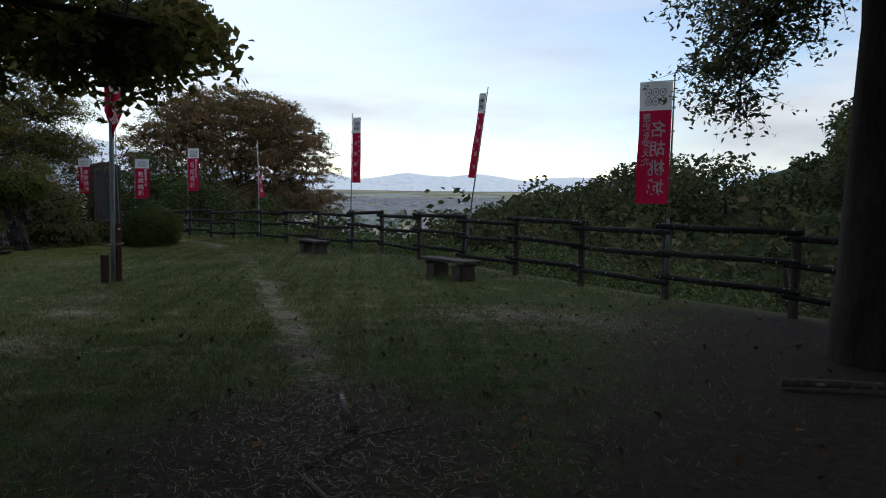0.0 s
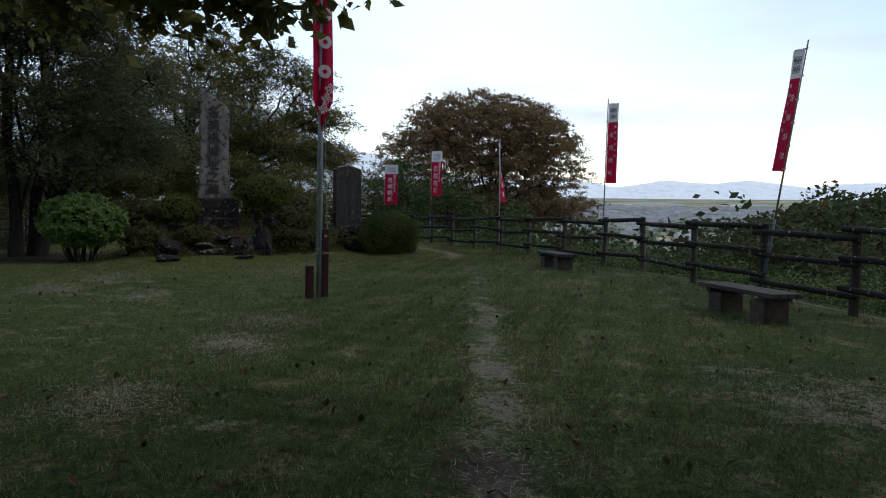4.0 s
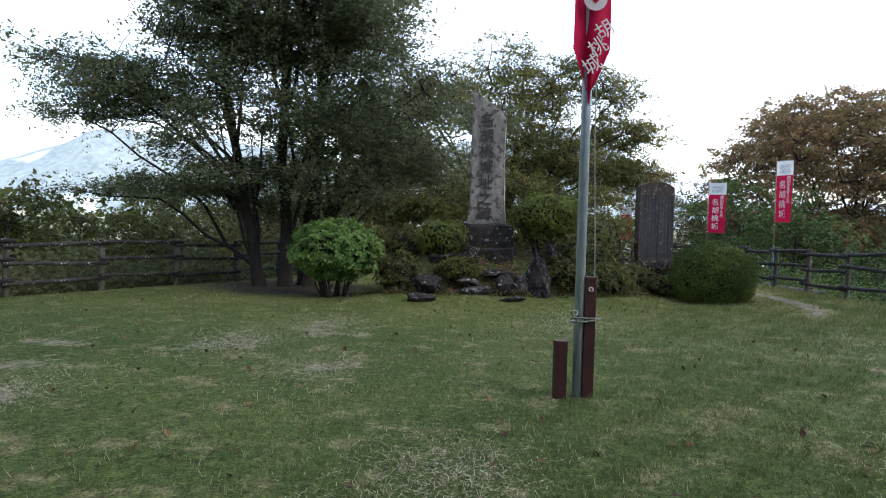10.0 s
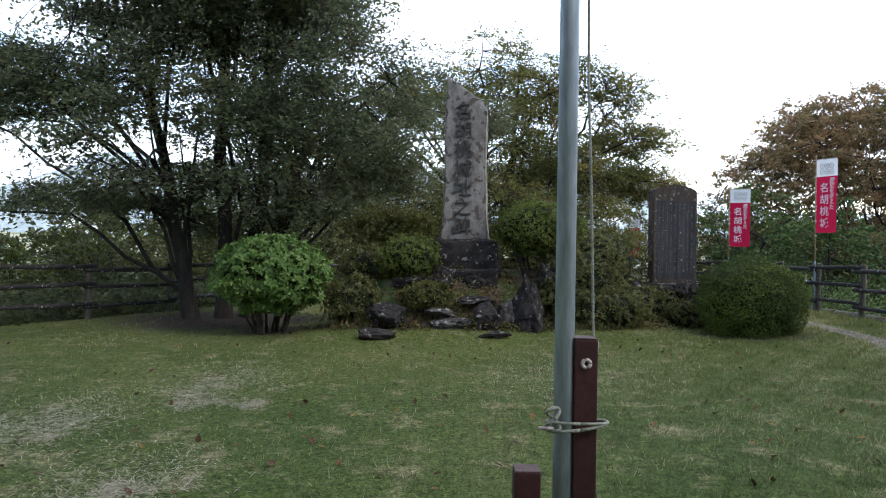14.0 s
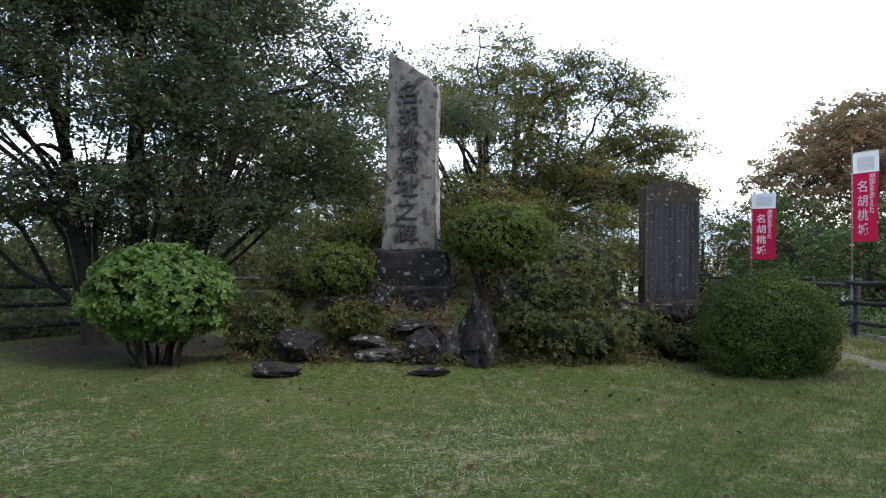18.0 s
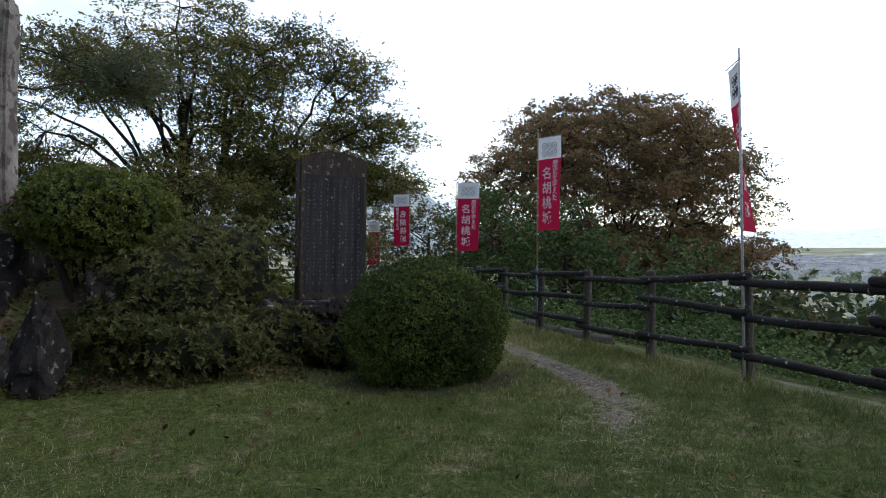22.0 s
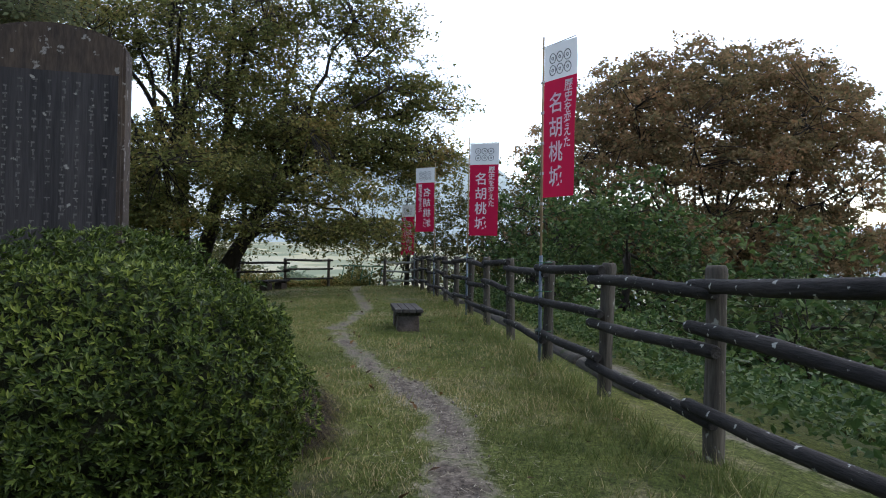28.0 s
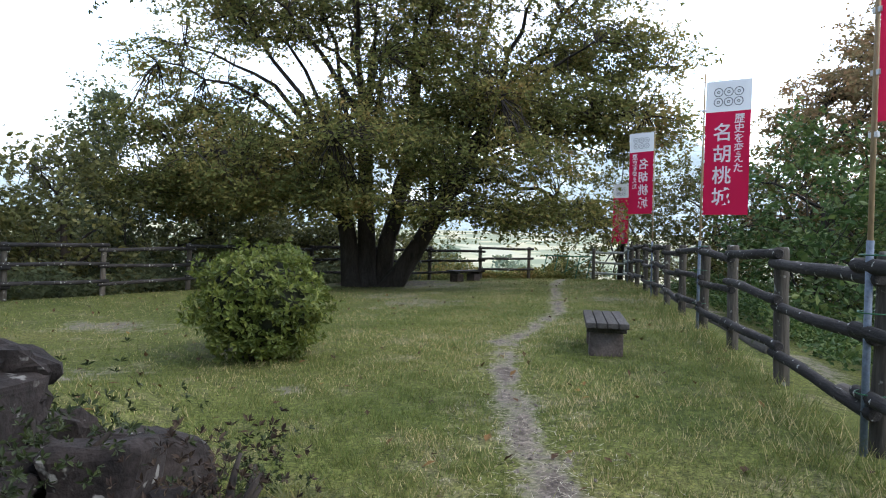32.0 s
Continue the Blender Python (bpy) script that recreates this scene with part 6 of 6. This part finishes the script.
undergrowth("scrub", "dark scrub under the trees behind the shaded fence", FENCE_SOUTH, 1, 40000, 83, LEAF_DARK, 6.0, 1.3, 0.09)
undergrowth("weeds", "weeds beyond the end of the lawn", [(-44.6, 7.6), (-47.2, 13.0)], 1, 12000, 84, LEAF_CHERRY, 5.0, 0.8, 0.08)


# ---- grass blades and fallen leaves ----
def blades(count, seed):
    r = np.random.default_rng(seed)
    half = int(count * 0.6)
    pts = np.array(TRACK)
    k = r.integers(0, len(pts) - 1, half)
    mid = pts[k] + (pts[k + 1] - pts[k]) * r.random(half)[:, None]
    x = np.concatenate([r.uniform(-47, 0.5, count - half), mid[:, 0] + r.normal(0, 1.9, half)])
    y = np.concatenate([r.uniform(-6, 14.2, count - half), mid[:, 1] - 0.6 + r.normal(0, 1.9, half)])
    keep = inside(x, y, EDGE)
    w = np.clip(1 - 1.8 * np.exp(-((to_line(x, y, TRACK) + 0.05 * waves(x, y, 0.3)) / 0.17) ** 2) * np.interp(-x, [0, 9, 11, 18.4, 20.2, 46], [1, 1, 0.6, 0.15, 1, 1]), 0.015, 1)
    w = w * np.clip(1.25 - 1.5 * humus_near(x, y), 0.08, 1)
    clump = 0.52 + 0.55 * waves(x, y, 0.045) + 0.45 * waves(x, y, 0.13, 1.0) + 0.25 * waves(x, y, 0.6, 2.0)
    keep &= r.random(count) < w * np.clip(clump, 0.04, 1)
    x, y = x[keep], y[keep]
    n = len(x)
    z = height(x, y) - 0.004
    a = r.uniform(0, 2 * math.pi, n)
    near_edge = np.exp(-(to_line(x, y, FENCE_NORTH) / 0.5) ** 2)
    L = r.uniform(0.02, 0.06, n) * (1 + 1.6 * near_edge) * (1 + 0.6 * waves(x, y, 0.13, 1.0))
    wd = r.uniform(0.0016, 0.0038, n)
    bx, by = np.cos(a), np.sin(a)
    lean = r.uniform(0.2, 1.0, n) * L
    la = r.uniform(0, 2 * math.pi, n)
    p0 = np.stack([x - bx * wd, y - by * wd, z], -1)
    p1 = np.stack([x + bx * wd, y + by * wd, z], -1)
    p2 = np.stack([x + np.cos(la) * lean, y + np.sin(la) * lean, z + L], -1)
    v = np.stack([p0, p1, p2], 1).reshape(-1, 3)
    f = np.arange(3 * n).reshape(n, 3)
    return v, f


# The last tint is dry yellowing plus painted brightness at the far end.
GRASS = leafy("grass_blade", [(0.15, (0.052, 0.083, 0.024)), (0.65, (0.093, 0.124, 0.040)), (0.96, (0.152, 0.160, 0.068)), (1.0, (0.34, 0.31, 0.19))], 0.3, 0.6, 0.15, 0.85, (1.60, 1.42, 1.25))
blade_v, blade_f = blades(1150000, 91)
grass_mesh = raw_mesh("grass", blade_v, blade_f, GRASS)
grass_mesh.attributes.new("dry_lit", "FLOAT", "POINT").data.foreach_set("value", smooth01((-blade_v[:, 0] - 14.0) / 12.0).astype(np.float32))
tagged(new("grass", grass_mesh), "short mown grass blades of the lawn", "grass", kind="stuff")


def fallen(count, seed):
    r = np.random.default_rng(seed)
    x = np.concatenate([r.uniform(-46, 0, count // 2), r.normal(-3.5, 3.0, count // 4), r.uniform(-28, -4, count - count // 2 - count // 4)])
    y = np.concatenate([r.uniform(-4, 13.5, count // 2), r.normal(4.0, 3.0, count // 4), r.uniform(1, 12, count - count // 2 - count // 4)])
    k = inside(x, y, EDGE)
    x, y = x[k], y[k]
    return leaves_arrays(np.stack([x, y, height(x, y) + 0.022], -1), 0.01, 1, 0.045, 0.3, r, 0.9)


tagged(new("fallen_leaves", raw_mesh("fallen_leaves", *fallen(2600, 92), LITTER)), "scattered curled brown fallen leaves on the grass", "fallen leaves", kind="stuff")


def stick(points, radius, label):
    p = [(x, y, h(x, y) + z) for x, y, z in points]
    ob = new("stick", tube_mesh("stick", p, np.linspace(radius, radius * 0.5, len(p)), BARK_PALE, 7))
    return tagged(ob, label, "stick", "fallen sticks")


stick([(-3.25, 2.75, 0.02), (-3.6, 2.95, 0.05), (-3.95, 3.2, 0.03)], 0.028, "short pale broken branch lying on the bare earth")
stick([(-2.1, 1.45, 0.02), (-2.3, 1.9, 0.05), (-2.9, 2.1, 0.02)], 0.022, "crooked pale branch lying on the bare earth")
stick([(-3.0, 2.2, 0.015), (-3.1, 2.7, 0.03), (-3.0, 3.1, 0.02)], 0.012, "thin fallen twig on the bare earth")


stick([(-1.62, 5.72, 0.05), (-1.2, 5.98, 0.06), (-0.75, 6.28, 0.05), (-0.2, 6.5, 0.05)], 0.038, "pale fallen log lying on the leaf mould under the trees")


def mound_plants(count, seed):
    r = np.random.default_rng(seed)
    x, y = r.uniform(-25.6, -21.5, count), r.uniform(2.7, 8.6, count)
    t = np.clip((-21.65 - x) / 1.5, 0, 1)
    z = height(x, y) - 0.05 + 1.0 * smooth01(t) * smooth01((y - 2.5) / 1.3) * smooth01((8.3 - y) / 0.9) + 0.26 * r.random(count) ** 1.5 * (0.6 + 0.6 * waves(x, y, 0.4))
    keep = waves(x, y, 0.5, 2.0) > -0.45
    return leaves_arrays(np.stack([x, y, z], -1)[keep], 0.03, 1, 0.028, 1.0, r, 0.3, 2.4)


tagged(new("ground_cover", raw_mesh("ground_cover", *mound_plants(26000, 61), LEAF_BUSH)), "low green and browned plants between the rocks of the mound", "ground cover", kind="stuff")
tagged(new("dry_grass", raw_mesh("dry_grass", *mound_plants(14000, 62), LITTER)), "dry stalks and leaf litter between the rocks of the mound", "ground cover", kind="stuff")


def pebbles(count, seed):
    r = np.random.default_rng(seed)
    pts = np.array(TRACK)
    k = r.choice(len(pts) - 1, count, p=np.array([np.interp(-q[0], [0, 8, 10, 17, 19, 26, 47], [1, 1, 0.6, 0.2, 2.2, 1.6, 1]) for q in pts[:-1]]) / sum(np.interp(-q[0], [0, 8, 10, 17, 19, 26, 47], [1, 1, 0.6, 0.2, 2.2, 1.6, 1]) for q in pts[:-1]))
    m = pts[k] + (pts[k + 1] - pts[k]) * r.random(count)[:, None]
    x, y = m[:, 0] + r.normal(0, 0.12, count), m[:, 1] + r.normal(0, 0.12, count)
    z, s = height(x, y), r.uniform(0.004, 0.014, count) * (1 + (r.random(count) > 0.96) * 1.4)
    o = np.array([(1, 0, 0), (0, 1, 0), (-1, 0, 0), (0, -1, 0), (0.2, 0.1, 0.7), (0.55, 0.5, 0.45), (-0.5, 0.5, 0.4)])
    a = r.uniform(0, 6.28, count)
    c, n_ = np.cos(a), np.sin(a)
    v = np.stack([np.stack([x + s * (q[0] * c - q[1] * n_), y + s * 0.8 * (q[0] * n_ + q[1] * c), z + s * q[2]], -1) for q in o], 1).reshape(-1, 3)
    f = np.array([(0, 5, 4), (5, 1, 4), (1, 6, 4), (6, 2, 4), (2, 3, 4), (3, 0, 4), (0, 1, 5), (1, 2, 6)])
    return v, (np.arange(count)[:, None, None] * 7 + f).reshape(-1, 3)


GRAVEL = surface("path_gravel", (0.08, 0.066, 0.054), (0.24, 0.20, 0.165), 9, 0.9, 0.2)
tagged(new("gravel", raw_mesh("gravel", *pebbles(1600, 64), GRAVEL)), "grit and small stones trodden into the earth path", "gravel", kind="stuff")


def net_frame():
    root = thing("green_frame", pose(-47.6, 12.2, h(-47.6, 12.2)), "green metal poles of a stair rail beyond the gap", "railing")
    for k in range(5):
        part("pole", tube_mesh("pole", [(0.1 * k, -0.9 + 0.4 * k, -0.3), (0.1 * k, -0.9 + 0.4 * k + 0.25, 0.95)], [0.02, 0.02], WIRE, 7), None, root)
    part("top_rail", tube_mesh("top_rail", [(0, -0.75, 0.9), (0.4, 1.0, 0.9)], [0.022, 0.022], WIRE, 7), None, root)
    part("brace", tube_mesh("brace", [(0, -0.9, -0.2), (0.4, 0.9, 0.85)], [0.016, 0.016], WIRE, 7), None, root)


net_frame()


def straw(count, seed):
    r = np.random.default_rng(seed)
    pts = np.array(TRACK)
    half = count // 4
    k = r.integers(0, len(pts) - 1, half)
    m = pts[k] + (pts[k + 1] - pts[k]) * r.random(half)[:, None]
    spots = np.array([(-9.7, 3.4, 0.5), (-12.6, 0.1, 0.6), (-15.8, 1.3, 0.8), (-17.5, 2.2, 0.8), (-14.2, 2.6, 0.6), (-5.2, 6.9, 0.6), (-4.2, 7.2, 0.7), (-35.5, 9.0, 1.0), (-33.5, 6.5, 1.0), (-7.8, 2.2, 0.5), (-11.0, 4.0, 0.7), (-18.0, 6.0, 1.0), (-3.0, 2.3, 1.2)])
    q = spots[r.integers(0, len(spots), count - half)]
    x = np.concatenate([m[:, 0] + r.normal(0, 0.26, half), q[:, 0] + r.normal(0, 1, len(q)) * q[:, 2] * 0.8])
    y = np.concatenate([m[:, 1] + r.normal(0, 0.26, half), q[:, 1] + r.normal(0, 1, len(q)) * q[:, 2] * 0.5])
    z = height(x, y) + r.uniform(0.006, 0.03, count)
    a, L = r.uniform(0, 6.28, count), r.uniform(0.03, 0.09, count)
    c, n_, w = np.cos(a) * L, np.sin(a) * L, 0.0022
    lift = r.normal(0, 0.012, count)
    v = np.stack([np.stack([x - c / 2 - np.sin(a) * w, y - n_ / 2 + np.cos(a) * w, z], -1), np.stack([x - c / 2 + np.sin(a) * w, y - n_ / 2 - np.cos(a) * w, z], -1), np.stack([x + c / 2, y + n_ / 2, z + lift], -1)], 1).reshape(-1, 3)
    return v, np.arange(3 * count).reshape(count, 3)


STRAW = leafy("dry_straw", [(0.1, (0.20, 0.17, 0.11)), (0.6, (0.40, 0.36, 0.27)), (1.0, (0.55, 0.52, 0.43))], 0.15, 0.8, 0.1)
tagged(new("dry_clippings", raw_mesh("dry_clippings", *straw(30000, 65), STRAW)), "pale dry grass clippings lying along the path and in worn patches", "dry grass", kind="stuff")
